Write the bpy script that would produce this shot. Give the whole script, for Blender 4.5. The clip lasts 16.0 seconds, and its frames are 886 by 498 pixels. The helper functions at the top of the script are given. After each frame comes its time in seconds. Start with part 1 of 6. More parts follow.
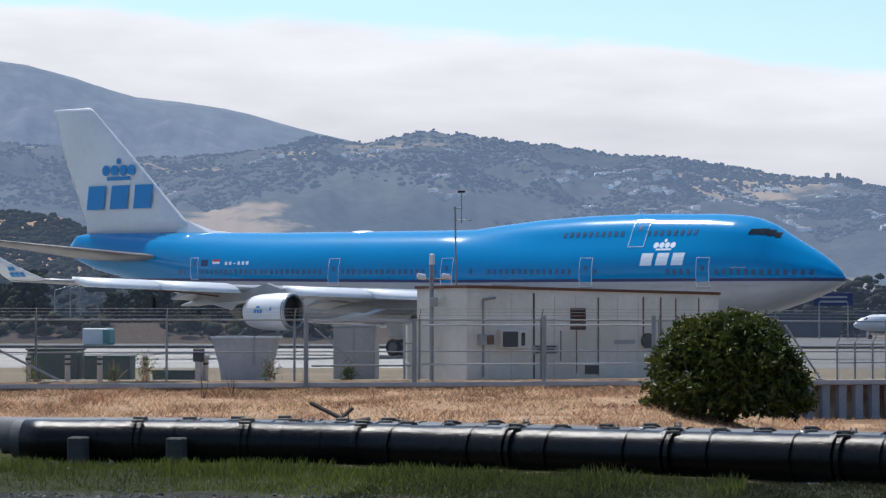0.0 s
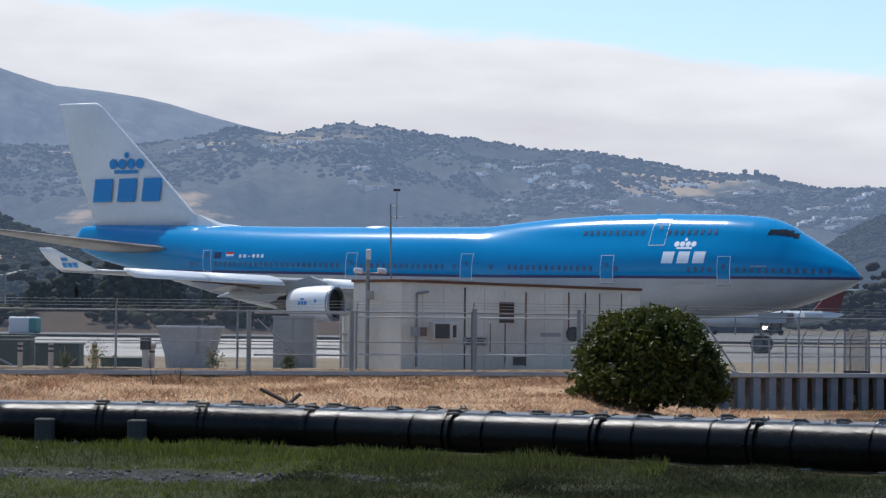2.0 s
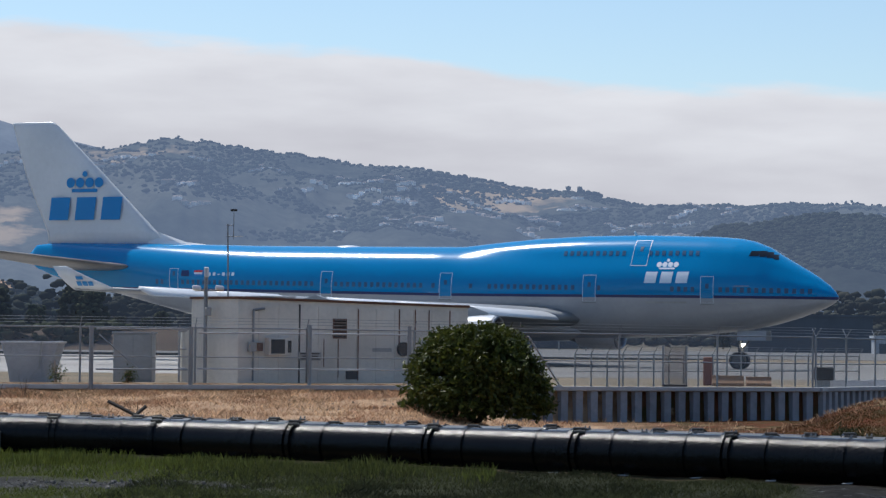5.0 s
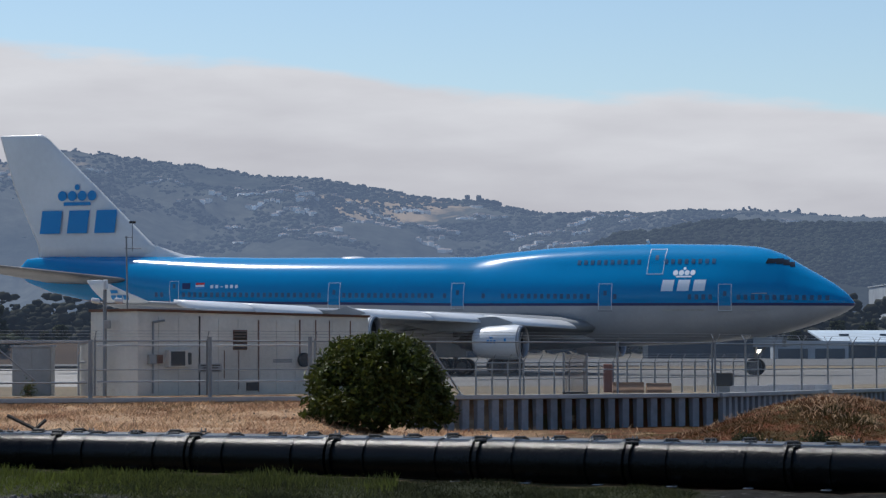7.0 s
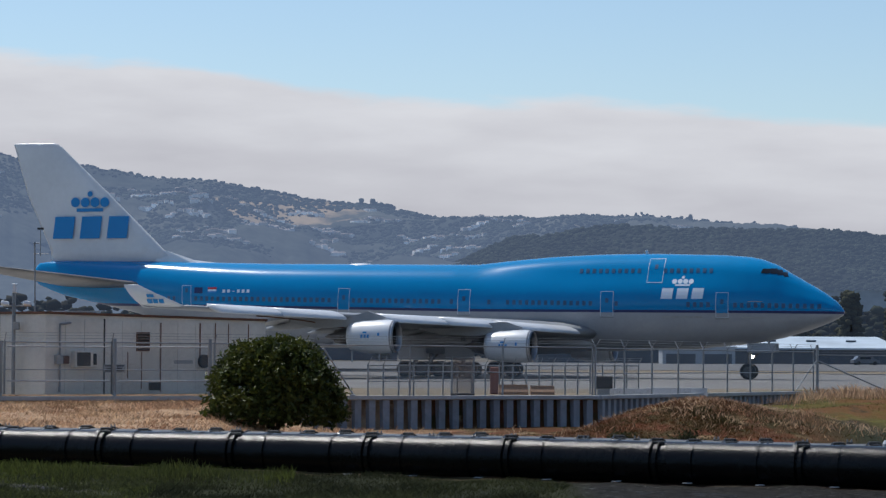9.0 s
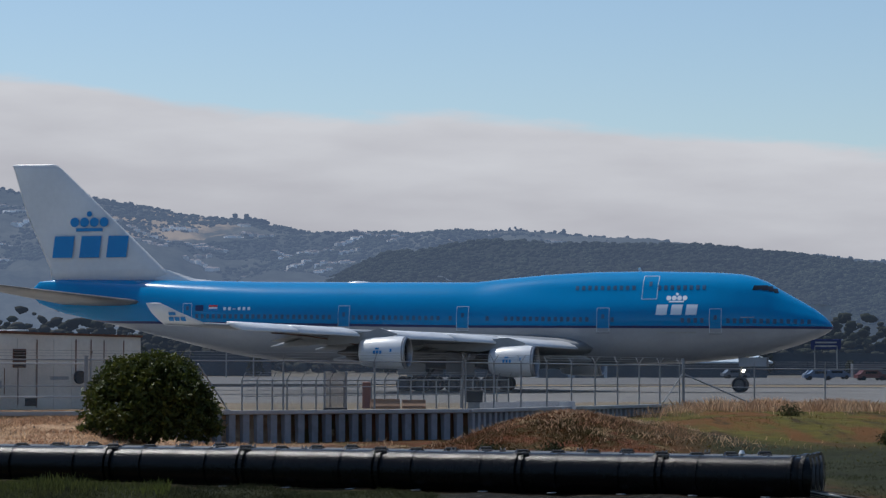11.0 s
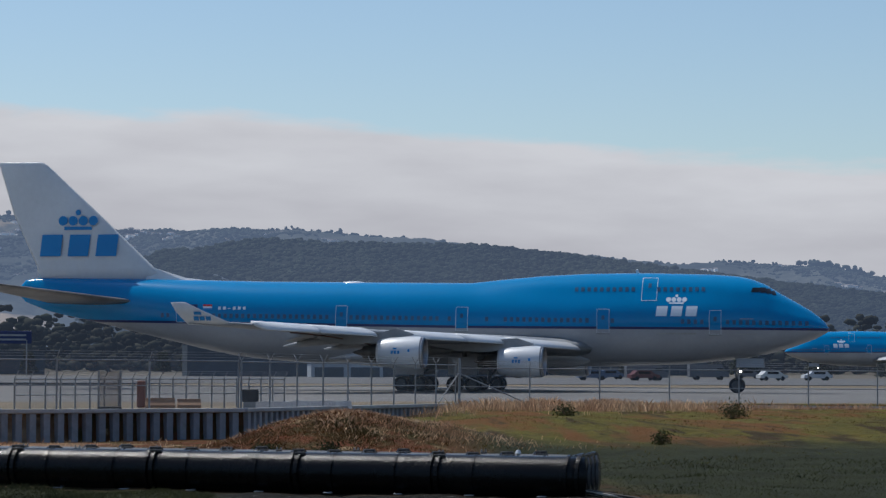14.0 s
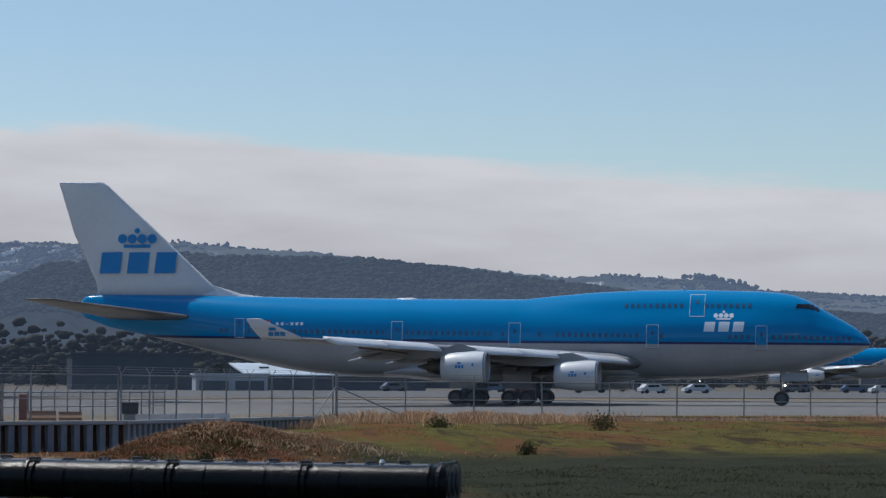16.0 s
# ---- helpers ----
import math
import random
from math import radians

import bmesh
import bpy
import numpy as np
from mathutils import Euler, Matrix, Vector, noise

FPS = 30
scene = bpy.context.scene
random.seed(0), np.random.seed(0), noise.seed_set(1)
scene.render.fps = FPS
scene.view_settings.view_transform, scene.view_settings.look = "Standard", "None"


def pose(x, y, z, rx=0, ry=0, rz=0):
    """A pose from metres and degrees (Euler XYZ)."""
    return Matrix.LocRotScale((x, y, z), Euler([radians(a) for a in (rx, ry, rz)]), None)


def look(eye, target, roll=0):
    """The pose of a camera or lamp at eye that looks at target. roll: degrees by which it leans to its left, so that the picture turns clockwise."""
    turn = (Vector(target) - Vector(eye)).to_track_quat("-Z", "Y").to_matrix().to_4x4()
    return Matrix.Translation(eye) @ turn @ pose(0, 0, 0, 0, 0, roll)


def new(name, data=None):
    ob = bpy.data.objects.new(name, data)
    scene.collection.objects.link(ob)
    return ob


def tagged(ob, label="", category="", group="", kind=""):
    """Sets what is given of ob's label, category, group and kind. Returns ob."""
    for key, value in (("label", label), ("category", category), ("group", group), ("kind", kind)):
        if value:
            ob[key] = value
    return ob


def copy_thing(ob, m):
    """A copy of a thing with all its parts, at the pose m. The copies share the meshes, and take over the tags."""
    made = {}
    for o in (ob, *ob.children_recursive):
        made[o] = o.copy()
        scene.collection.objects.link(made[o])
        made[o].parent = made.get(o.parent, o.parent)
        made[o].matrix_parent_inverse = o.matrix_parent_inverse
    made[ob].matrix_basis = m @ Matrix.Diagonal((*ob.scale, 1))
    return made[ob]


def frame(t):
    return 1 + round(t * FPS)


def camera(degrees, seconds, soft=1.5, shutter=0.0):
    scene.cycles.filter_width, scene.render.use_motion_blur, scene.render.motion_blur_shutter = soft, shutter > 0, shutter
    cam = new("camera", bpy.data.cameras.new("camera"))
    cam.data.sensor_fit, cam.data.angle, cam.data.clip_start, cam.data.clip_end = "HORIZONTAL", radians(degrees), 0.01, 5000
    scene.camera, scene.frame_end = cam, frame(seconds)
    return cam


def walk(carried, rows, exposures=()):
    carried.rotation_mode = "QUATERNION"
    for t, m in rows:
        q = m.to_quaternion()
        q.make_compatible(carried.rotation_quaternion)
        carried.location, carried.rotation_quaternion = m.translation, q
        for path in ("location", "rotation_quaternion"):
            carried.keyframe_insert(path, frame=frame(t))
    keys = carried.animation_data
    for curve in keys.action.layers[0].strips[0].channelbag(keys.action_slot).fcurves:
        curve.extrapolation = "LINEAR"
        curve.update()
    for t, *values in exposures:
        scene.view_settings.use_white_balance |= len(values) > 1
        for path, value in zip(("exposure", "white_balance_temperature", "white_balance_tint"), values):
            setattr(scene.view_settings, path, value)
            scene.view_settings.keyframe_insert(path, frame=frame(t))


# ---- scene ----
# ---- camera and its walk: seconds, metres along the view axis, pan, tilt, roll in degrees ----
EYE_HEIGHT = 1.9
CAMERA_ROWS = [
    (0.0, 10.56, -7.965, 1.593, 0.004),
    (0.5, 6.12, -7.620, 1.565, 0.275),
    (1.0, 6.12, -7.367, 1.342, 0.423),
    (1.5, 6.12, -7.001, 1.530, 0.279),
    (2.0, 6.12, -6.248, 1.440, 0.582),
    (2.5, 6.12, -5.161, 1.404, 0.415),
    (3.0, 6.12, -4.608, 1.564, 0.180),
    (3.5, 6.12, -4.351, 1.621, 0.374),
    (4.0, 2.95, -3.428, 1.663, 0.665),
    (4.2, 2.43, -3.057, 1.756, 0.876),
    (6.3, 2.41, -1.609, 1.836, -0.112),
    (6.5, 2.41, -1.199, 1.685, 0.006),
    (7.0, 2.41, -0.472, 2.017, -0.048),
    (7.5, 2.41, 0.226, 1.762, 0.056),
    (8.0, 2.41, 0.892, 1.852, 0.356),
    (8.5, -0.44, 1.299, 1.984, 0.471),
    (10.8, -4.68, 4.108, 2.384, -0.021),
    (11.0, -4.68, 4.394, 2.413, 0.098),
    (11.5, -4.68, 5.034, 2.370, -0.023),
    (12.0, -4.68, 5.371, 2.297, 0.309),
    (12.5, -4.68, 6.190, 2.319, 0.177),
    (13.0, -4.68, 7.155, 2.405, 0.299),
    (13.5, -4.48, 8.237, 2.472, 0.422),
    (14.0, -4.40, 9.081, 2.413, 0.262),
    (14.5, -4.41, 10.189, 2.508, 0.569),
    (15.0, -6.10, 10.820, 2.814, 0.569),
    (15.5, -7.30, 10.759, 2.673, 0.363),
    (16.0, -7.49, 11.438, 2.701, 0.224),]


def gaze(forward, pan, tilt, roll):
    p, t, r = radians(pan), radians(tilt), radians(roll)
    way = Vector((math.sin(p) * math.cos(t), math.cos(p) * math.cos(t), math.sin(t)))
    eye = Vector((0, forward, EYE_HEIGHT))
    return look(eye, eye + way * 100, roll)


cam = camera(18.404, 16.0, soft=1.35, shutter=0.0)
walk(cam, [(t, gaze(f, p, ti, r)) for t, f, p, ti, r in CAMERA_ROWS],
     exposures=[(0.0, 0.58, 6250, 9), (1.0, 0.54, 6250, 9), (4.0, 0.45, 6200, 9), (6.5, 0.13, 6280, 9), (8.5, 0.19, 6260, 9), (11.0, -0.03, 6240, 9), (16.0, -0.02, 6220, 9)])

# ---- world and sun: high haze-softened sun beyond the taxiway, left of the view ----
SUN_AZIMUTH, SUN_HEIGHT = -46.0, 60.0
world = bpy.data.worlds.new("sky")
scene.world = world
world.use_nodes = True
wn = world.node_tree.nodes
sky = wn.new("ShaderNodeTexSky")
sky.sky_type = "NISHITA"
sky.sun_disc = False
sky.sun_elevation = radians(SUN_HEIGHT)
sky.sun_rotation = radians(SUN_AZIMUTH)
sky.dust_density = 0.5
sky.ozone_density = 3.0
world.node_tree.links.new(sky.outputs[0], wn["Background"].inputs[0])
wn["Background"].inputs[1].default_value = 0.104
sun = new("sun", bpy.data.lights.new("sun", "SUN"))
sun.data.energy = 3.6
sun.data.angle = radians(0.6)
sun.data.color = (1.0, 0.95, 0.88)
_az, _el = radians(SUN_AZIMUTH), radians(SUN_HEIGHT)
sun_way = Vector((math.sin(_az) * math.cos(_el), math.cos(_az) * math.cos(_el), math.sin(_el)))
sun.matrix_world = look(sun_way * 50, (0, 0, 0))

# ---- materials ----


def mat(name, colour, rough=0.6, metal=0.0, grain=0.15, scale=4.0, bump=0.0, second=None, spots=None, coat=0.0, space="Object", spec=0.5, island=0.0):
    """A surface with variation at two scales: colour towards second by large stains, fine grain in value, relief."""
    m = bpy.data.materials.new(name)
    m.use_nodes = True
    nt = m.node_tree
    n, l = nt.nodes, nt.links
    b = n["Principled BSDF"]
    b.inputs["Roughness"].default_value = rough
    b.inputs["Metallic"].default_value = metal
    b.inputs["Specular IOR Level"].default_value = spec
    b.inputs["Coat Weight"].default_value = coat
    b.inputs["Coat Roughness"].default_value = 0.12
    tc = n.new("ShaderNodeTexCoord")
    geo = n.new("ShaderNodeNewGeometry")
    src = tc.outputs["Object"] if space == "Object" else geo.outputs["Position"]
    big = n.new("ShaderNodeTexNoise")
    big.inputs["Scale"].default_value = scale * 0.18
    big.inputs["Detail"].default_value = 6
    fine = n.new("ShaderNodeTexNoise")
    fine.inputs["Scale"].default_value = scale * 2.3
    fine.inputs["Detail"].default_value = 8
    fine.inputs["Roughness"].default_value = 0.7
    l.new(src, big.inputs["Vector"])
    l.new(src, fine.inputs["Vector"])
    mix = n.new("ShaderNodeMix")
    mix.data_type = "RGBA"
    c1 = Vector(colour)
    c2 = Vector(second) if second else c1 * (1 - grain)
    mix.inputs[6].default_value = (*c1, 1)
    mix.inputs[7].default_value = (*c2, 1)
    ramp = n.new("ShaderNodeMapRange")
    ramp.inputs[1].default_value, ramp.inputs[2].default_value = 0.38, 0.64
    l.new(big.outputs["Fac"], ramp.inputs[0])
    l.new(ramp.outputs[0], mix.inputs[0])
    val = n.new("ShaderNodeMapRange")
    val.inputs[1].default_value, val.inputs[2].default_value = 0.3, 0.7
    val.inputs[3].default_value, val.inputs[4].default_value = 1 - grain, 1 + grain
    l.new(fine.outputs["Fac"], val.inputs[0])
    hsv = n.new("ShaderNodeHueSaturation")
    l.new(mix.outputs[2], hsv.inputs["Color"])
    last = val.outputs[0]
    if island:
        rnd = n.new("ShaderNodeMapRange")
        rnd.inputs[3].default_value, rnd.inputs[4].default_value = 1 - island, 1 + island
        l.new(geo.outputs["Random Per Island"], rnd.inputs[0])
        mul = n.new("ShaderNodeMath")
        mul.operation = "MULTIPLY"
        l.new(last, mul.inputs[0])
        l.new(rnd.outputs[0], mul.inputs[1])
        last = mul.outputs[0]
    l.new(last, hsv.inputs["Value"])
    l.new(hsv.outputs[0], b.inputs["Base Color"])
    if bump:
        bp = n.new("ShaderNodeBump")
        bp.inputs["Strength"].default_value = min(1, bump)
        bp.inputs["Distance"].default_value = 0.05
        l.new(fine.outputs["Fac"], bp.inputs["Height"])
        l.new(bp.outputs[0], b.inputs["Normal"])
    return m


def thin(m, share):
    """Lets light through a thin blade or leaf."""
    n, l = m.node_tree.nodes, m.node_tree.links
    b = n["Principled BSDF"]
    t = n.new("ShaderNodeBsdfTranslucent")
    l.new(b.inputs["Base Color"].links[0].from_socket, t.inputs["Color"])
    x = n.new("ShaderNodeMixShader")
    x.inputs[0].default_value = share
    l.new(b.outputs[0], x.inputs[1])
    l.new(t.outputs[0], x.inputs[2])
    l.new(x.outputs[0], n["Material Output"].inputs[0])
    return m


def glow(name, colour, strength):
    m = bpy.data.materials.new(name)
    m.use_nodes = True
    b = m.node_tree.nodes["Principled BSDF"]
    b.inputs["Base Color"].default_value = (*colour, 1)
    b.inputs["Emission Color"].default_value = (*colour, 1)
    b.inputs["Emission Strength"].default_value = strength
    return m


M_BLUE = mat("airline_blue_paint", (0.0, 0.205, 0.455), 0.14, grain=0.03, scale=1.0, second=(0.0, 0.195, 0.43), spec=0.4)
M_DARKBLUE = mat("dark_blue_stripe_paint", (0.006, 0.018, 0.10), 0.3, grain=0.04)
M_HULLGREY = mat("pale_grey_hull_paint", (0.34, 0.35, 0.37), 0.34, grain=0.06, scale=1.2, second=(0.29, 0.30, 0.32), coat=0.3)
M_WHITE = mat("white_aircraft_paint", (0.64, 0.66, 0.68), 0.38, grain=0.04, scale=1.0, second=(0.57, 0.59, 0.61), coat=0.3)
M_WINGGREY = mat("wing_grey_paint", (0.30, 0.31, 0.32), 0.45, grain=0.08, scale=1.5, second=(0.23, 0.24, 0.25))
M_STABGREY = mat("stabiliser_grey_paint", (0.11, 0.105, 0.10), 0.45, grain=0.15, scale=1.5, second=(0.22, 0.2, 0.18))
M_METAL = mat("polished_metal_lip", (0.27, 0.27, 0.28), 0.4, 1.0, grain=0.05)
M_DARKMETAL = mat("burnt_metal", (0.10, 0.095, 0.09), 0.45, 0.8, grain=0.25)
M_RUBBER = mat("black_rubber", (0.018, 0.018, 0.019), 0.75, grain=0.2)
M_STRUT = mat("grey_gear_strut", (0.09, 0.092, 0.095), 0.5, 0.2, grain=0.12)
M_GLASS = mat("dark_cabin_glass", (0.012, 0.014, 0.018), 0.08, grain=0.05)
M_WINDOW = mat("cabin_window_blind", (0.03, 0.10, 0.20), 0.3, grain=0.2)
M_LIVERYWHITE = mat("livery_white", (0.70, 0.76, 0.82), 0.35, grain=0.03)
M_LIVERYBLUE = mat("livery_blue", (0.002, 0.20, 0.50), 0.35, grain=0.03)
M_RED = mat("signal_red", (0.5, 0.02, 0.015), 0.4, grain=0.06)
M_LAMP = glow("landing_lamp", (1.0, 0.9, 0.75), 14.0)
M_PIPE = mat("black_polyethylene_pipe", (0.004, 0.004, 0.004), 0.27, grain=0.3, scale=2.0, second=(0.009, 0.008, 0.007), bump=0.4, spec=0.22)
M_PIPEGREY = mat("weathered_grey_pipe", (0.10, 0.10, 0.10), 0.5, grain=0.3, scale=2.0, second=(0.06, 0.06, 0.06), bump=0.1)
M_GALV = mat("galvanised_steel", (0.26, 0.27, 0.28), 0.5, 0.4, grain=0.15)
M_SHEETPILE = mat("weathered_sheet_pile", (0.25, 0.26, 0.285), 0.6, 0.0, grain=0.18, scale=1.5, second=(0.17, 0.178, 0.2), bump=0.1)
M_CAP = mat("concrete_cap", (0.42, 0.42, 0.42), 0.8, grain=0.12, second=(0.33, 0.33, 0.33), bump=0.2)
M_PALECONCRETE = mat("pale_concrete", (0.36, 0.345, 0.32), 0.85, grain=0.12, scale=0.5, second=(0.29, 0.275, 0.255), space="World", spec=0.2)
M_CONCRETE = mat("taxiway_concrete", (0.18, 0.173, 0.162), 0.85, grain=0.12, scale=0.5, second=(0.145, 0.139, 0.13), space="World", spec=0.2)
M_ASPHALT = mat("worn_asphalt", (0.11, 0.108, 0.105), 0.85, grain=0.12, scale=0.4, second=(0.085, 0.083, 0.08), space="World")
M_TRAILER = mat("stained_cream_panel", (0.66, 0.63, 0.56), 0.6, grain=0.08, scale=2.2, second=(0.54, 0.50, 0.43))
M_RUST = mat("rusty_edge", (0.13, 0.055, 0.03), 0.75, grain=0.3, scale=3)
M_DARK = mat("dark_opening", (0.02, 0.02, 0.02), 0.7, grain=0.2)
M_BOXGREY = mat("grey_box_paint", (0.35, 0.35, 0.34), 0.6, grain=0.1, second=(0.27, 0.27, 0.26))
M_DARKBLOCK = mat("dark_concrete_block", (0.055, 0.054, 0.05), 0.85, grain=0.25, second=(0.035, 0.035, 0.032), bump=0.2)
M_WOODOLD = mat("weathered_timber", (0.05, 0.042, 0.036), 0.85, grain=0.3)
M_LEAF = mat("glossy_shrub_leaf", (0.046, 0.060, 0.012), 0.5, grain=0.2, island=0.5, second=(0.07, 0.078, 0.015), spec=0.2)
thin(M_LEAF, 0.3)
M_BARK = mat("bark", (0.06, 0.045, 0.03), 0.9, grain=0.3)

# ---- building helpers ----


def obj(name, bm, material, parent=None, label="", smooth=False):
    me = bpy.data.meshes.new(name)
    bm.to_mesh(me)
    bm.free()
    for m in material if isinstance(material, (list, tuple)) else [material]:
        me.materials.append(m)
    if smooth:
        me.polygons.foreach_set("use_smooth", [True] * len(me.polygons))
    ob = new(name, me)
    if parent:
        ob.parent = parent
    if label:
        ob["label"] = label
    return ob


def part(name, bm, material, parent, label="", smooth=False):
    return obj(name, bm, material, parent, label, smooth)


def box(sx, sy, sz, m=None, bevel=0.0, bm=None):
    """A box centred on m's origin, added to bm."""
    bm = bm or bmesh.new()
    m = m or Matrix()
    vs = bmesh.ops.create_cube(bm, size=1.0, matrix=m @ Matrix.Diagonal((sx, sy, sz, 1)))["verts"]
    if bevel:
        es = list({e for v in vs for e in v.link_edges})
        bmesh.ops.bevel(bm, geom=es, offset=bevel, segments=1, affect="EDGES")
    return bm


def rod(a, b, r, n=8, bm=None, r2=None):
    bm = bm or bmesh.new()
    a, b = Vector(a), Vector(b)
    d = b - a
    m = Matrix.Translation((a + b) / 2) @ d.to_track_quat("Z", "Y").to_matrix().to_4x4()
    bmesh.ops.create_cone(bm, cap_ends=True, segments=n, radius1=r, radius2=r if r2 is None else r2, depth=d.length, matrix=m)
    return bm


def loft(rings, closed=True, caps=True, bm=None):
    """Quads between rings of equally many points."""
    bm = bm or bmesh.new()
    vs = [[bm.verts.new(p) for p in ring] for ring in rings]
    n = len(vs[0])
    for a, b in zip(vs, vs[1:]):
        for i in range(n if closed else n - 1):
            j = (i + 1) % n
            bm.faces.new((a[i], a[j], b[j], b[i]))
    if caps and closed:
        bm.faces.new(vs[0][::-1])
        bm.faces.new(vs[-1])
    bmesh.ops.recalc_face_normals(bm, faces=bm.faces)
    return bm


def empty(name, m, label="", category="", group=""):
    e = new(name)
    e.matrix_world = m
    tagged(e, label, category, group)
    return e


def interp(x, xs, ys):
    return float(np.interp(x, xs, ys))


# ---- ground: one sheet from the marsh to the airfield ----
WALL = [(-60.0, 76.0), (-11.0, 95.0), (9.3, 104.0), (22.0, 128.0), (60.0, 124.0), (140.0, 116.0)]


def wall_y(x):
    return interp(x, [p[0] for p in WALL], [p[1] for p in WALL])


def smooth(a, b, v):
    t = min(1.0, max(0.0, (v - a) / (b - a)))
    return t * t * (3 - 2 * t)


def pipe_line(x):
    return interp(x, [-40, -9.85, 13.6, 40], [70, 68.5, 57.0, 44])


def ground_z(x, y):
    w = wall_y(x)
    if y > w + 0.05:
        d = y - w
        return interp(d, [0, 6, 30], [interp(x, [-30, -2, 3, 20], [0.2, 0.2, -0.02, -0.02]), 0.0, PLANE_GROUND])
    p = pipe_line(x)
    foot = interp(x, [-60, -4.5, -1.5, 9, 16, 22, 80], [-0.1, -0.12, -1.15, -1.1, -0.7, -0.25, -0.12])
    low = interp(x, [-60, -6, 2, 14, 30, 80], [-1.06, -1.08, -1.12, -1.15, -1.15, -1.1])
    u = (y - p) / max(1.0, w - p)
    if u > 0:
        z = low + (foot - low) * min(1.0, u * 1.06) ** 0.9
    else:
        z = low - 0.25 * smooth(0, 6, p - y)
    # earth mound before the sheet piles
    z += 1.32 * math.exp(-((x - 10.5) / 3.5) ** 2 - ((y - 84) / 5.0) ** 2) + 0.4 * math.exp(-((x - 14.6) / 2.6) ** 2 - ((y - 86) / 5.0) ** 2)
    z += 0.55 * math.exp(-((x - 19) / 6.0) ** 2 - ((y - 98) / 8.0) ** 2)
    rough = noise.fractal((x * 0.5, y * 0.35, 0), 1.0, 2.0, 4)
    z += 0.09 * rough * (1 if u < 0.9 else 0.3)
    return z


def build_ground():
    xs = list(np.arange(-70, -24, 2.0)) + list(np.arange(-24, 40, 0.3)) + list(np.arange(40, 140, 2.5))
    vs, fs, mi = [], [], []
    vv = [0.0, 0.25, 0.45, 0.55] + [0.55 + 0.45 * i / 140 for i in range(1, 141)]
    far = [0.06, 1, 3, 6, 12, 20, 30, 45, 70, 110, 170]
    cols = []
    for x in xs:
        w = wall_y(x)
        col = []
        for v in vv:
            y = -25 + (w + 25) * v
            col.append((x, y, ground_z(x, y)))
        for d in far:
            col.append((x, w + d, ground_z(x, w + d)))
        cols.append(col)
    n = len(cols[0])
    for c in cols:
        vs += c
    for i in range(len(cols) - 1):
        for j in range(n - 1):
            a = i * n + j
            fs.append((a, a + n, a + n + 1, a + 1))
            mi.append(1 if j >= len(vv) + 2 else 0)
    me = bpy.data.meshes.new("ground")
    me.from_pydata(vs, [], fs)
    me.materials.append(M_EARTH)
    me.materials.append(M_FIELD)
    me.polygons.foreach_set("material_index", mi)
    me.polygons.foreach_set("use_smooth", [True] * len(fs))
    g = new("ground", me)
    return tagged(g, "marsh grass, dry straw bank and earth below the airfield", "ground", kind="structure")


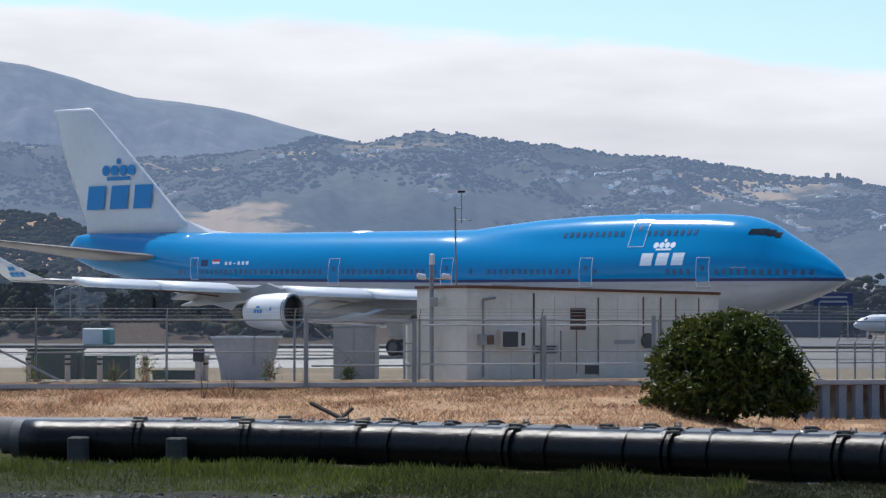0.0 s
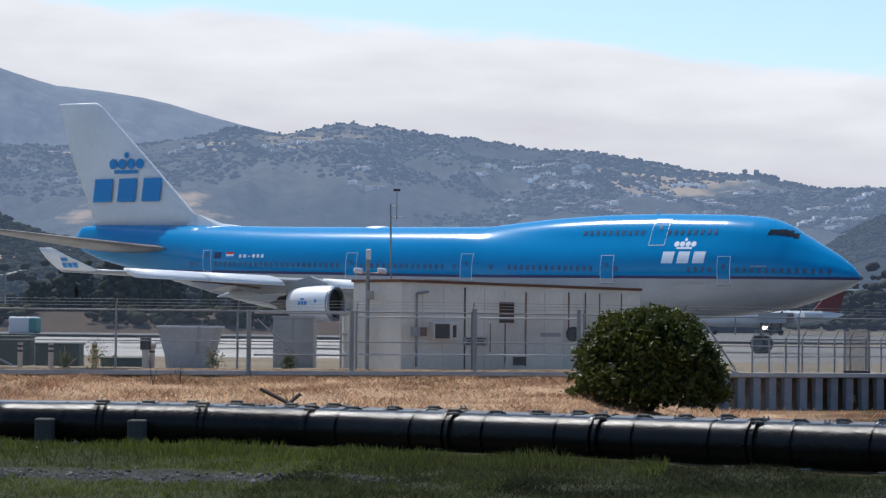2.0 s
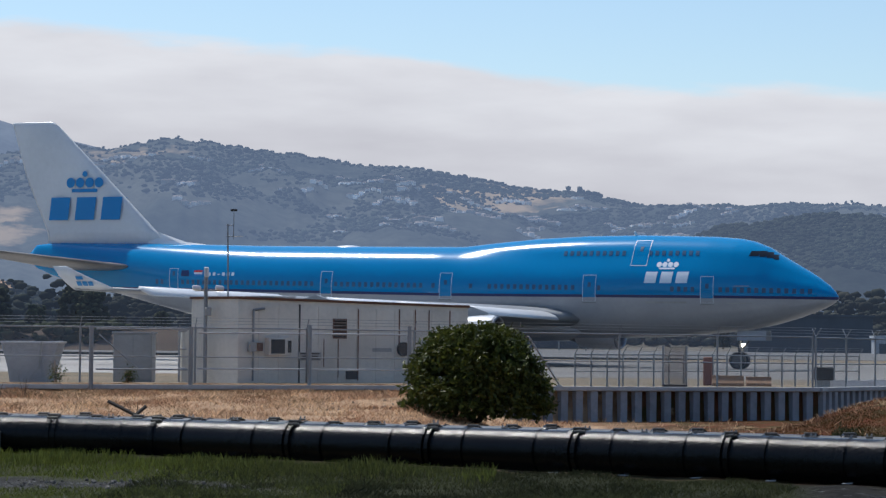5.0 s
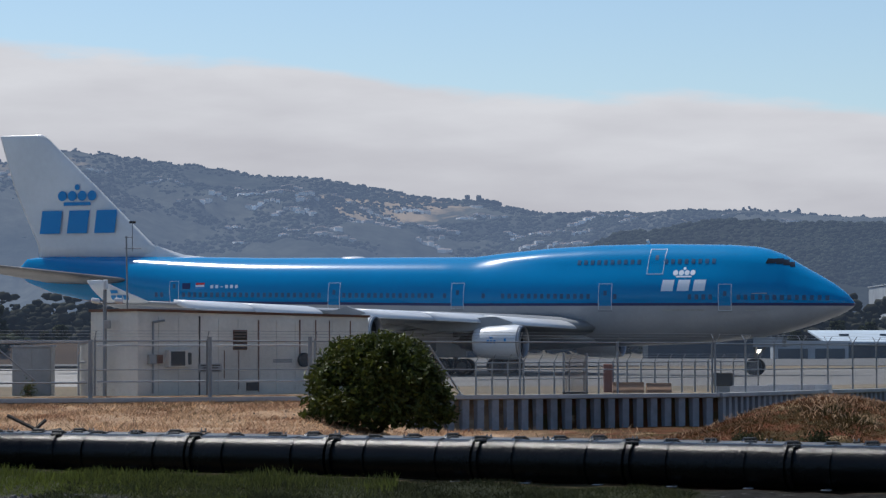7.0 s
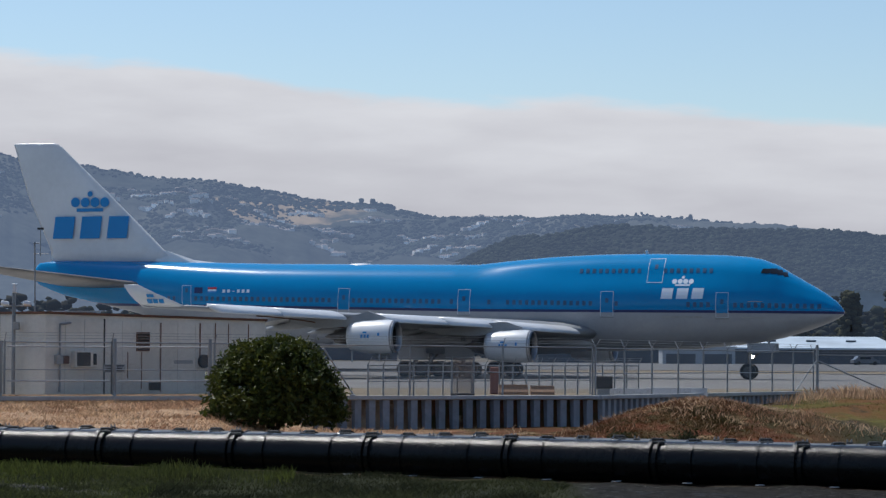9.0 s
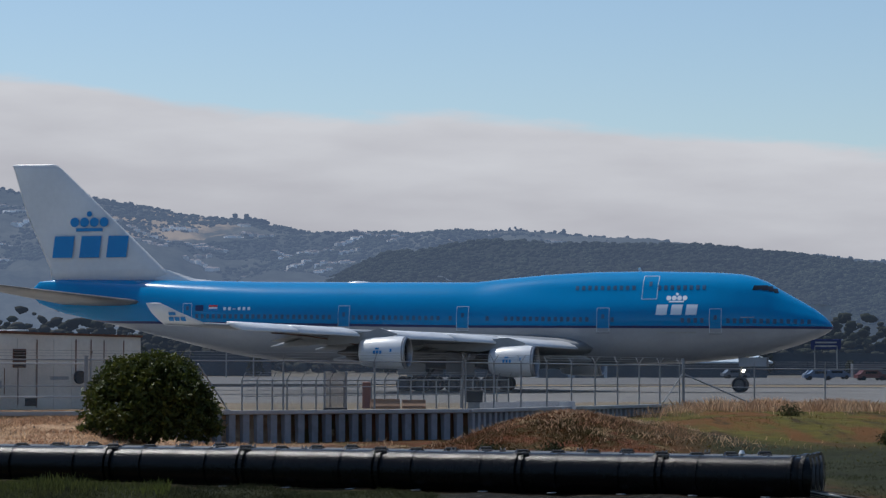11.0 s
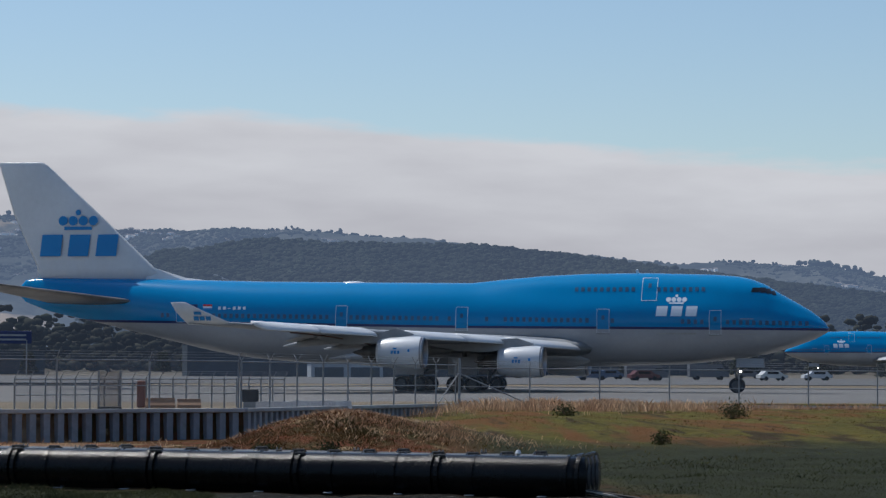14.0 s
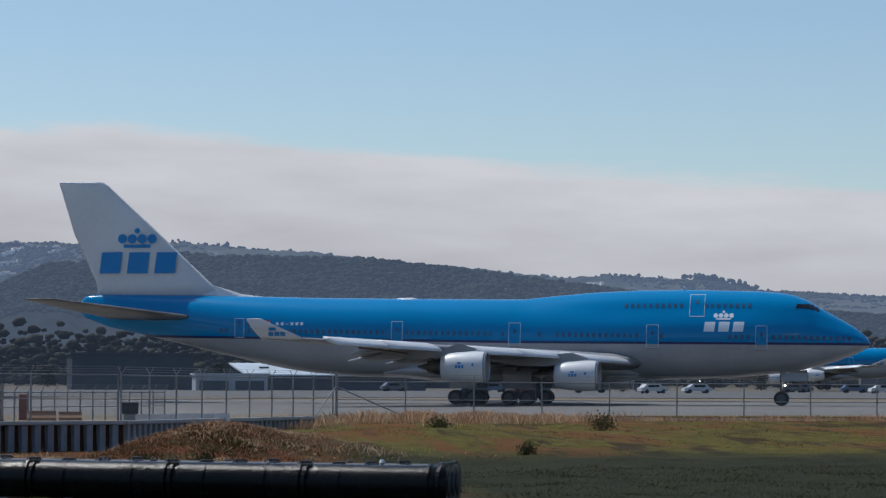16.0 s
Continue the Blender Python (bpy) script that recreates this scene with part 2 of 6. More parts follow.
def zone_material():
    """Marsh green near, straw on the bank, ice plant on the mound: mixed by place with ragged borders."""
    m = bpy.data.materials.new("bank_soil_and_grass")
    m.use_nodes = True
    nt = m.node_tree
    n, l = nt.nodes, nt.links
    b = n["Principled BSDF"]
    b.inputs["Roughness"].default_value = 0.95
    b.inputs["Specular IOR Level"].default_value = 0.1
    pos = n.new("ShaderNodeNewGeometry").outputs["Position"]
    streaky = n.new("ShaderNodeMapping")
    streaky.inputs["Scale"].default_value = (1.0, 0.16, 1.0)
    l.new(pos, streaky.inputs[0])

    def tex(scale, detail=8, rough=0.65, flat=False):
        t = n.new("ShaderNodeTexNoise")
        t.inputs["Scale"].default_value, t.inputs["Detail"].default_value, t.inputs["Roughness"].default_value = scale, detail, rough
        l.new(streaky.outputs[0] if flat else pos, t.inputs["Vector"])
        return t.outputs["Fac"]

    def mixc(f, a, c):
        x = n.new("ShaderNodeMix")
        x.data_type = "RGBA"
        l.new(f, x.inputs[0])
        for k, s in ((6, a), (7, c)):
            if isinstance(s, tuple):
                x.inputs[k].default_value = (*s, 1)
            else:
                l.new(s, x.inputs[k])
        return x.outputs[2]

    def span(v, a, c):
        r = n.new("ShaderNodeMapRange")
        r.inputs[1].default_value, r.inputs[2].default_value = a, c
        l.new(v, r.inputs[0])
        return r.outputs[0]

    def math2(op, a, c):
        q = n.new("ShaderNodeMath")
        q.operation = op
        for k, s in ((0, a), (1, c)):
            if isinstance(s, (int, float)):
                q.inputs[k].default_value = s
            else:
                l.new(s, q.inputs[k])
        return q.outputs[0]

    sep = n.new("ShaderNodeSeparateXYZ")
    l.new(pos, sep.inputs[0])
    x, y = sep.outputs[0], sep.outputs[1]
    straw = mixc(span(tex(1.6), 0.35, 0.65), (0.50, 0.34, 0.21), (0.27, 0.165, 0.10))
    straw = mixc(span(tex(0.35), 0.5, 0.7), straw, (0.40, 0.29, 0.19))
    ice = mixc(span(tex(1.1), 0.4, 0.6), (0.05, 0.04, 0.014), (0.12, 0.042, 0.02))
    ice = mixc(span(tex(0.5), 0.6, 0.66), ice, (0.26, 0.18, 0.10))
    green = mixc(span(tex(0.9), 0.4, 0.62), (0.020, 0.023, 0.011), (0.030, 0.034, 0.015))
    mud = mixc(span(tex(2.5), 0.4, 0.6), (0.02, 0.02, 0.018), (0.045, 0.043, 0.04))
    wob = math2("MULTIPLY", math2("SUBTRACT", tex(0.25), 0.5), 12.0)
    right = span(math2("ADD", x, wob), 0.0, 4.0)
    bank = mixc(right, straw, ice)
    grassy = span(math2("ADD", x, math2("MULTIPLY", wob, 0.5)), 13.0, 16.0)
    lowgreen = span(math2("ADD", math2("ADD", y, math2("MULTIPLY", x, 0.15)), wob), 92.0, 84.0)
    olive = mixc(span(tex(1.3), 0.4, 0.62), (0.115, 0.105, 0.018), (0.06, 0.062, 0.015))
    olive = mixc(span(tex(0.4, flat=True), 0.5, 0.58), olive, (0.13, 0.06, 0.02))
    olive = mixc(span(tex(0.62, flat=True), 0.53, 0.6), olive, (0.03, 0.024, 0.011))
    bank = mixc(math2("MULTIPLY", grassy, 0.8), bank, olive)
    bank = mixc(math2("MULTIPLY", grassy, lowgreen), bank, green)
    lush = mixc(span(tex(0.9), 0.4, 0.62), (0.03, 0.033, 0.015), (0.048, 0.052, 0.021))
    green = mixc(span(math2("ADD", x, wob), -1.0, -5.0), green, lush)
    marsh = mixc(span(tex(0.3), 0.62, 0.66), green, mud)
    # a band of wet mud with pale specks across the near marsh
    band = math2("ABSOLUTE", math2("SUBTRACT", math2("ADD", y, math2("MULTIPLY", wob, 0.35)), 59.8), 0.0)
    speckled_mud = mixc(span(tex(7.0, 4), 0.6, 0.66), mud, (0.24, 0.24, 0.24))
    marsh = mixc(math2("MULTIPLY", span(band, 2.2, 1.2), span(x, -5.0, -7.0)), marsh, speckled_mud)
    # black wet mud between the grass tongue and the end of the pipes
    ooze = mixc(span(tex(3.5, 5), 0.45, 0.6), (0.012, 0.012, 0.011), (0.028, 0.027, 0.025))
    wet = math2("MULTIPLY", span(math2("ADD", x, math2("MULTIPLY", wob, 0.2)), 4.3, 5.1), span(x, 14.6, 13.4))
    wet = math2("MULTIPLY", wet, span(math2("ADD", y, math2("MULTIPLY", wob, 0.6)), 40.0, 44.0))
    marsh = mixc(wet, marsh, ooze)
    edge = math2("ADD", math2("ADD", y, math2("MULTIPLY", x, 0.49)), 0.0)
    col = mixc(span(edge, 63.8, 62.8), bank, marsh)
    l.new(col, b.inputs["Base Color"])
    pools = math2("MULTIPLY", wet, span(tex(1.8, 4), 0.56, 0.6))
    gloss = n.new("ShaderNodeMapRange")
    gloss.inputs[3].default_value, gloss.inputs[4].default_value = 0.95, 0.3
    l.new(math2("MULTIPLY", pools, span(edge, 63.8, 62.8)), gloss.inputs[0])
    l.new(gloss.outputs[0], b.inputs["Roughness"])
    bp = n.new("ShaderNodeBump")
    bp.inputs["Distance"].default_value = 0.12
    l.new(tex(6.0), bp.inputs["Height"])
    l.new(bp.outputs[0], b.inputs["Normal"])
    return m


M_EARTH = zone_material()
M_FIELD = mat("dry_airfield_grass", (0.215, 0.165, 0.11), 0.95, grain=0.2, scale=0.9, second=(0.15, 0.13, 0.09), space="World", spec=0.1)
M_FARFIELD = mat("far_airfield_ground", (0.16, 0.14, 0.11), 0.95, grain=0.15, scale=0.05, second=(0.12, 0.115, 0.10), space="World", spec=0.1)
PLANE_GROUND = -0.33
build_ground()


def slab(name, corners, z, material, label):
    bm = bmesh.new()
    vs = [bm.verts.new((x, y, z)) for x, y in corners]
    f = bm.faces.new(vs)
    ret = bmesh.ops.extrude_face_region(bm, geom=[f])
    for v in ret["geom"]:
        if isinstance(v, bmesh.types.BMVert):
            v.co.z -= 0.3
    bmesh.ops.recalc_face_normals(bm, faces=bm.faces)
    o = obj(name, bm, material)
    return tagged(o, label, name, kind="structure")


# far airfield to the foot of the hills
bm = bmesh.new()
bm.faces.new([bm.verts.new(p) for p in ((-4500, 200, -0.6), (4500, 200, -0.6), (4500, 4800, -0.6), (-4500, 4800, -0.6))])
tagged(obj("ground", bm, M_FARFIELD), "flat dry airfield reaching the hills", "ground", kind="structure")
bm = bmesh.new()
bm.faces.new([bm.verts.new(p) for p in ((-4500, -4500, -1.8), (4500, -4500, -1.8), (4500, 215, -1.8), (-4500, 215, -1.8))])
tagged(obj("ground", bm, M_FARFIELD), "flat tidal land around the marsh", "ground", kind="structure")
# taxiway in two tones: darker right of x = -4, paler left of it
slab("taxiway", [(-4, 152), (-4, 262), (260, 262), (260, 152)], PLANE_GROUND + 0.004, M_CONCRETE, "darker grey concrete taxiway")
slab("taxiway", [(-160, 140), (-160, 262), (-4, 262), (-4, 152)], PLANE_GROUND + 0.004, M_PALECONCRETE, "paler concrete stretch of the taxiway")
slab("apron", [(-400, 300), (-400, 460), (600, 460), (600, 300)], PLANE_GROUND + 0.004, M_ASPHALT, "worn grey asphalt apron beyond the taxiway")

# ---- hills and cloud bank ----
RIDGE = [(-32, 3.4), (-22, 3.7), (-17.2, 3.8), (-16, 3.7), (-15.2, 3.5), (-13.5, 3.5), (-12.5, 3.55), (-11.6, 3.7), (-10.4, 3.92), (-9.64, 3.8), (-8.86, 3.95), (-8.35, 4.05), (-7.46, 3.98), (-6.7, 3.87), (-5.6, 3.76), (-4.55, 3.6), (-3.9, 3.54), (-2.89, 3.48), (-2.38, 3.38), (-1.55, 3.24), (-0.64, 3.07), (0.02, 3.04), (0.87, 2.9), (1.63, 2.76), (2.3, 2.75), (2.9, 2.78), (3.75, 2.76), (4.47, 2.82), (5.23, 2.8), (5.95, 2.83), (6.8, 2.77), (7.63, 2.68), (8.73, 2.62), (10.44, 2.41), (11.63, 2.33), (12.8, 2.24), (14.05, 2.1), (15.0, 2.14), (15.9, 2.1), (16.65, 2.04), (17.11, 2.06), (18.0, 1.86), (19.28, 1.8), (20.55, 1.74), (26.65, 1.3), (34, 1.0)]
MOUNT = [(-32, 3.6), (-24, 5.1), (-19, 5.5), (-17.2, 5.46), (-16.6, 5.38), (-15.66, 5.14), (-14.86, 4.88), (-14.34, 4.74), (-13.43, 4.65), (-12.5, 4.52), (-11.96, 4.4), (-11.27, 4.2), (-10.5, 4.0), (-9.6, 3.8), (-8.01, 3.5), (-5.01, 1.5)]
WOODED = [(0.54, 1.0), (2.6, 2.1), (3.25, 2.36), (3.9, 2.38), (4.48, 2.5), (5.21, 2.63), (6.12, 2.63), (6.71, 2.53), (7.39, 2.57), (8.16, 2.54), (9.04, 2.52), (9.73, 2.54), (10.4, 2.45), (11.21, 2.38), (12.06, 2.29), (12.79, 2.2), (13.52, 2.1), (15.0, 1.9), (18.03, 1.55), (26.03, 1.0)]
EMBANKMENT = [(-24, 1.5), (-19, 2.1), (-17, 2.4), (-15.8, 2.3), (-15, 1.9), (-13.6, 1.5), (-12, 1.2), (-10, 0.6)]


# bluish emission colour that stands for haze on far surfaces
HAZE_GLOW = (0.28, 0.378, 0.59, 1)


def hill_material(name, base, second, dry, scale, haze, clear=0.58):
    """Scrub and trees with clearings of dry grass; distance haze is put in as a bluish glow of the surface."""
    m = mat(name, base, 0.95, grain=0.4, scale=scale, second=second, space="World", spec=0.0)
    n, l = m.node_tree.nodes, m.node_tree.links
    b = n["Principled BSDF"]
    geo = n.new("ShaderNodeNewGeometry")
    if dry:
        mp = n.new("ShaderNodeMapping")
        mp.inputs["Scale"].default_value = (0.0045, 0.003, 0.016)
        l.new(geo.outputs["Position"], mp.inputs[0])
        pat = n.new("ShaderNodeTexNoise")
        pat.inputs["Scale"].default_value, pat.inputs["Detail"].default_value, pat.inputs["Roughness"].default_value = 1.0, 7, 0.6
        l.new(mp.outputs[0], pat.inputs["Vector"])
        cut = n.new("ShaderNodeMapRange")
        cut.inputs[1].default_value, cut.inputs[2].default_value = clear, clear + 0.05
        l.new(pat.outputs["Fac"], cut.inputs[0])
        mx = n.new("ShaderNodeMix")
        mx.data_type = "RGBA"
        mx.inputs[7].default_value = (*dry, 1)
        l.new(cut.outputs[0], mx.inputs[0])
        l.new(b.inputs["Base Color"].links[0].from_socket, mx.inputs[6])
        l.new(mx.outputs[2], b.inputs["Base Color"])
    b.inputs["Emission Color"].default_value = HAZE_GLOW
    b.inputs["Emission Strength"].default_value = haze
    return m


HILL_ROWS = 40


def build_hill(name, crest, dist, deep, material, label, step=0.06, rough=1.0, spurs=1.0):
    """A ridge seen from afar: crest heights by bearing (degrees) and elevation (degrees), with spurs and gullies running down to the plain."""
    b0, b1 = crest[0][0], crest[-1][0]
    bs = np.arange(b0, b1 + 1e-6, step)
    us = [-1 + i / (HILL_ROWS - 5) for i in range(HILL_ROWS - 4)] + [0.2, 0.45, 0.7, 1.0]
    vs, fs = [], []
    for b in bs:
        el = interp(b, [c[0] for c in crest], [c[1] for c in crest])
        top = math.tan(radians(el)) * dist + EYE_HEIGHT
        for u in us:
            d = dist + deep * u
            x, y = d * math.sin(radians(b)), d * math.cos(radians(b))
            f = (1 + u) ** 0.8 if u <= 0 else 1 - u
            spur = noise.fractal((x * 0.0052 + 0.3 * u, y * 0.0022, dist * 0.1), 0.85, 2.1, 6)
            knoll = noise.fractal((x * 0.014, y * 0.012, 7.0), 0.8, 2.2, 4)
            f += (0.17 * spur + 0.05 * knoll) * spurs * min(1.0, 3.2 * f) * min(1.0, 5.0 * abs(u))
            z = min(max(0.0, f), 0.985 if u < -0.04 else 1.0) * top
            z += rough * dist / 2600 * noise.fractal((x * 0.05, y * 0.05, 3.0), 0.7, 2.3, 4) * 1.6 * min(1, f * 3)
            vs.append((x, y, z - 1.0 if abs(u) < 0.999 else -2.0))
    n = len(us)
    for i in range(len(bs) - 1):
        for j in range(n - 1):
            a = i * n + j
            fs.append((a, a + n, a + n + 1, a + 1))
    me = bpy.data.meshes.new(name)
    me.from_pydata(vs, [], fs)
    me.materials.append(material)
    me.polygons.foreach_set("use_smooth", [True] * len(fs))
    return tagged(new(name, me), label, "hill", kind="structure")


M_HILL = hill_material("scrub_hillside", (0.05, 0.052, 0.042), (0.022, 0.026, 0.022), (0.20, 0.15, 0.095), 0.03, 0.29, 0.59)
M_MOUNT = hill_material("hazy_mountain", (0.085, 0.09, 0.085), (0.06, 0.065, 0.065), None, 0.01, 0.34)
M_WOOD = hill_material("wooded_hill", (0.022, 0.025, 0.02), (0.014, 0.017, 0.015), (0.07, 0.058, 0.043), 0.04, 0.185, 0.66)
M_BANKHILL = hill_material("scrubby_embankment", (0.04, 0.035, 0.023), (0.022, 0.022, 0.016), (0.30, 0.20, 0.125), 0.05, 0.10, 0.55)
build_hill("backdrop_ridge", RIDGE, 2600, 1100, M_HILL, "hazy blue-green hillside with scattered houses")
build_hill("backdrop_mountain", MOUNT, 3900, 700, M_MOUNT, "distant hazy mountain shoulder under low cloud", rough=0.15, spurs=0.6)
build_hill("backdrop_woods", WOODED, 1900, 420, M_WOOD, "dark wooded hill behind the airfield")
# added out of view behind the camera, to darken reflections on hull and pipe
M_UNSEENHILL = hill_material("dark_unseen_hill", (0.05, 0.052, 0.035), (0.03, 0.034, 0.024), None, 0.03, 0.0)
build_hill("backdrop_unseen_hills", [(70, 0.8), (100, 3.5), (140, 5.5), (180, 6.0), (220, 5.5), (260, 3.5), (290, 0.8)], 700, 300, M_UNSEENHILL, "added dark hills behind the viewer that dim reflections", step=1.0)
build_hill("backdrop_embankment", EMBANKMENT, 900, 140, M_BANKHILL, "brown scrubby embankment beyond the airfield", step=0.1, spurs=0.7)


def cloud_material():
    m = bpy.data.materials.new("marine_cloud")
    m.use_nodes = True
    n, l = m.node_tree.nodes, m.node_tree.links
    n.clear()
    out = n.new("ShaderNodeOutputMaterial")
    em = n.new("ShaderNodeEmission")
    tr = n.new("ShaderNodeBsdfTransparent")
    mx = n.new("ShaderNodeMixShader")
    tc = n.new("ShaderNodeTexCoord")
    mp = n.new("ShaderNodeMapping")
    mp.inputs["Scale"].default_value = (0.0012, 0.0012, 0.0055)
    l.new(tc.outputs["Object"], mp.inputs[0])
    nz = n.new("ShaderNodeTexNoise")
    nz.inputs["Scale"].default_value, nz.inputs["Detail"].default_value, nz.inputs["Roughness"].default_value = 1.3, 9, 0.56
    l.new(mp.outputs[0], nz.inputs["Vector"])
    sep = n.new("ShaderNodeSeparateXYZ")
    l.new(tc.outputs["UV"], sep.inputs[0])
    lift = n.new("ShaderNodeMath")
    lift.operation = "MULTIPLY_ADD"
    lift.inputs[1].default_value = 150
    l.new(nz.outputs["Fac"], lift.inputs[0])
    l.new(sep.outputs[1], lift.inputs[2])
    edge = n.new("ShaderNodeMapRange")
    edge.interpolation_type = "SMOOTHSTEP"
    edge.inputs[1].default_value, edge.inputs[2].default_value = CLOUD_TOP + 92, CLOUD_TOP + 66
    l.new(lift.outputs[0], edge.inputs[0])
    ramp = n.new("ShaderNodeMix")
    ramp.data_type = "RGBA"
    ramp.inputs[6].default_value = (0.46, 0.45, 0.48, 1)
    ramp.inputs[7].default_value = (0.625, 0.62, 0.64, 1)
    tone = n.new("ShaderNodeMapRange")
    tone.inputs[1].default_value, tone.inputs[2].default_value = CLOUD_TOP - 70, CLOUD_TOP + 190
    billow = n.new("ShaderNodeTexNoise")
    billow.inputs["Scale"].default_value, billow.inputs["Detail"].default_value = 3.1, 8
    l.new(mp.outputs[0], billow.inputs["Vector"])
    swell = n.new("ShaderNodeMath")
    swell.operation = "MULTIPLY_ADD"
    swell.inputs[1].default_value = 330
    l.new(billow.outputs["Fac"], swell.inputs[0])
    l.new(sep.outputs[1], swell.inputs[2])
    l.new(swell.outputs[0], tone.inputs[0])
    l.new(tone.outputs[0], ramp.inputs[0])
    l.new(ramp.outputs[2], em.inputs[0])
    l.new(edge.outputs[0], mx.inputs[0])
    l.new(tr.outputs[0], mx.inputs[1])
    l.new(em.outputs[0], mx.inputs[2])
    l.new(mx.outputs[0], out.inputs[0])
    return m


CLOUD_TOP = 0.0


def build_cloud():
    """A curved sheet of low cloud far beyond the hills; its v coordinate is the height over the bank's upper edge."""
    vs, fs, uv = [], [], []
    bs = list(range(-90, 91, 2))
    hs = (-20, 200, 400, 800)
    for b in bs:
        x, y = 4600 * math.sin(radians(b)), 4600 * math.cos(radians(b))
        edge = 4600 * math.tan(radians(interp(b, [-90, -17, -12, -8, -4.5, -1, 1.4, 3, 6, 10, 13, 16, 20.6, 90], [6.9, 6.6, 6.2, 6.0, 5.85, 5.45, 5.2, 5.0, 4.88, 4.8, 4.65, 4.3, 3.85, 3.2])))
        for h in hs:
            vs.append((x, y, h))
            uv.append((b / 180, h - edge))
    n = len(hs)
    for i in range(len(bs) - 1):
        for j in range(n - 1):
            a = i * n + j
            fs.append((a, a + n, a + n + 1, a + 1))
    me = bpy.data.meshes.new("backdrop_cloud")
    me.from_pydata(vs, [], fs)
    lay = me.uv_layers.new(name="edge")
    for lp in me.loops:
        lay.data[lp.index].uv = uv[lp.vertex_index]
    me.materials.append(cloud_material())
    return tagged(new("backdrop_cloud", me), "low grey-white marine cloud bank over the hills", "cloud", kind="structure")


build_cloud()
# ---- the taxiing wide-body aircraft: local x forward, y to its left, z up from the tyres ----
HULL_X = [0.55, 0.8, 1.3, 2.0, 2.6, 3.4, 4.2, 5.0, 5.9, 6.8, 7.8, 9.8, 12.5, 15.5, 18, 20, 22, 24, 26, 28, 30, 32, 36, 40, 44, 48, 50, 52, 54, 56, 58, 60, 62, 64, 66, 68, 69.3, 70.0]
TOP_X = [0.55, 0.7, 1.15, 2.05, 2.8, 3.64, 4.87, 5.7, 6.8, 7.6, 9.8, 15.4, 20, 23.9, 27.2, 30.1, 38, 48, 54, 58.5, 67.7, 69.5, 70.0]
TOP_Z = [5.3, 5.56, 6.05, 6.72, 7.17, 7.64, 8.34, 8.86, 9.28, 9.48, 9.66, 9.8, 9.76, 9.58, 9.3, 9.0, 9.06, 9.16, 9.3, 9.41, 9.5, 9.3, 8.6]
BOT_X = [0.55, 0.8, 1.6, 3.4, 5.2, 7.5, 12.1, 19, 30, 44, 48.3, 50.5, 53.3, 56.9, 62, 67.2, 69.5, 70.0]
BOT_Z = [5.1, 4.88, 4.43, 3.76, 3.24, 2.78, 2.33, 2.12, 2.12, 2.3, 2.62, 2.9, 3.45, 4.3, 5.5, 6.62, 7.5, 8.1]
WID_X = [0.55, 0.8, 1.3, 2.5, 4, 6, 8, 10, 12, 16, 44, 48, 52, 56, 60, 64, 68, 70]
WID_Y = [0.12, 0.5, 0.98, 1.62, 2.18, 2.64, 2.95, 3.12, 3.2, 3.25, 3.25, 3.15, 2.85, 2.35, 1.75, 1.15, 0.6, 0.2]


def stripe_z(x):
    return interp(x, [0, 30, 62, 70], [5.17, 5.3, 5.78, 5.95])


def hull_y(x, z):
    """Half the hull's width at the height z: a wide lower lobe and, forward, a narrower upper lobe."""
    top, bot, w = interp(x, TOP_X, TOP_Z), interp(x, BOT_X, BOT_Z), interp(x, WID_X, WID_Y)
    hump = interp(x, [0, 3, 7, 22, 29, 31], [0, 0.5, 1, 1, 0.35, 0])
    lobe_top = top - hump * 0.85
    mid, half = (lobe_top + bot) / 2, max(0.02, (lobe_top - bot) / 2)
    u = min(1.0, abs(z - mid) / half)
    low = w * math.sqrt(max(0.0, 1 - u ** 2.15))
    r = min(2.45, (top - bot) / 2, w * 0.8 + 0.05)
    v = min(1.0, abs(z - (top - r)) / r)
    up = r * math.sqrt(max(0.0, 1 - v * v)) * (1.0 if hump > 0.02 else 0.0)
    k = 0.35
    h = max(0.0, k - abs(low - up)) / k
    out = max(low, up) + h * h * k * 0.25 * (1 if min(low, up) > 0.05 else 0)
    return min(out, w * 1.02)


def hull_ring(x):
    top, bot, s = interp(x, TOP_X, TOP_Z), interp(x, BOT_X, BOT_Z), stripe_z(x)
    lo, hi = s - 0.10, s + 0.10
    lo, hi = min(max(lo, bot + 0.02), top - 0.04), min(max(hi, bot + 0.04), top - 0.02)
    zs = [bot + (lo - bot) * (1 - math.cos(math.pi / 2 * i / 9)) for i in range(10)] + [hi]
    zs += [hi + (top - hi) * math.sin(math.pi / 2 * i / 16) for i in range(1, 17)]
    half = [(z, hull_y(x, z)) for z in zs]
    half[0], half[-1] = (bot, 0.0), (top, 0.0)
    right = [(-x, -y, z) for z, y in half]
    left = [(-x, y, z) for z, y in half[-2:0:-1]]
    return right + left


def build_fuselage(parent):
    xs = sorted({round(a, 2) for a in HULL_X} | {round(1 + i * 1.0, 2) for i in range(69)} | {round(0.6 + i * 0.2, 2) for i in range(30)})
    rings = [hull_ring(x) for x in xs]
    bm = loft(rings)
    for f in bm.faces:
        c = f.calc_center_median()
        s = stripe_z(-c.x)
        f.material_index = 0 if c.z > s + 0.1 else 1 if c.z > s - 0.1 else 2
    return part("fuselage", bm, [M_BLUE, M_DARKBLUE, M_HULLGREY], parent, "blue hull above a dark stripe and pale grey belly", True)


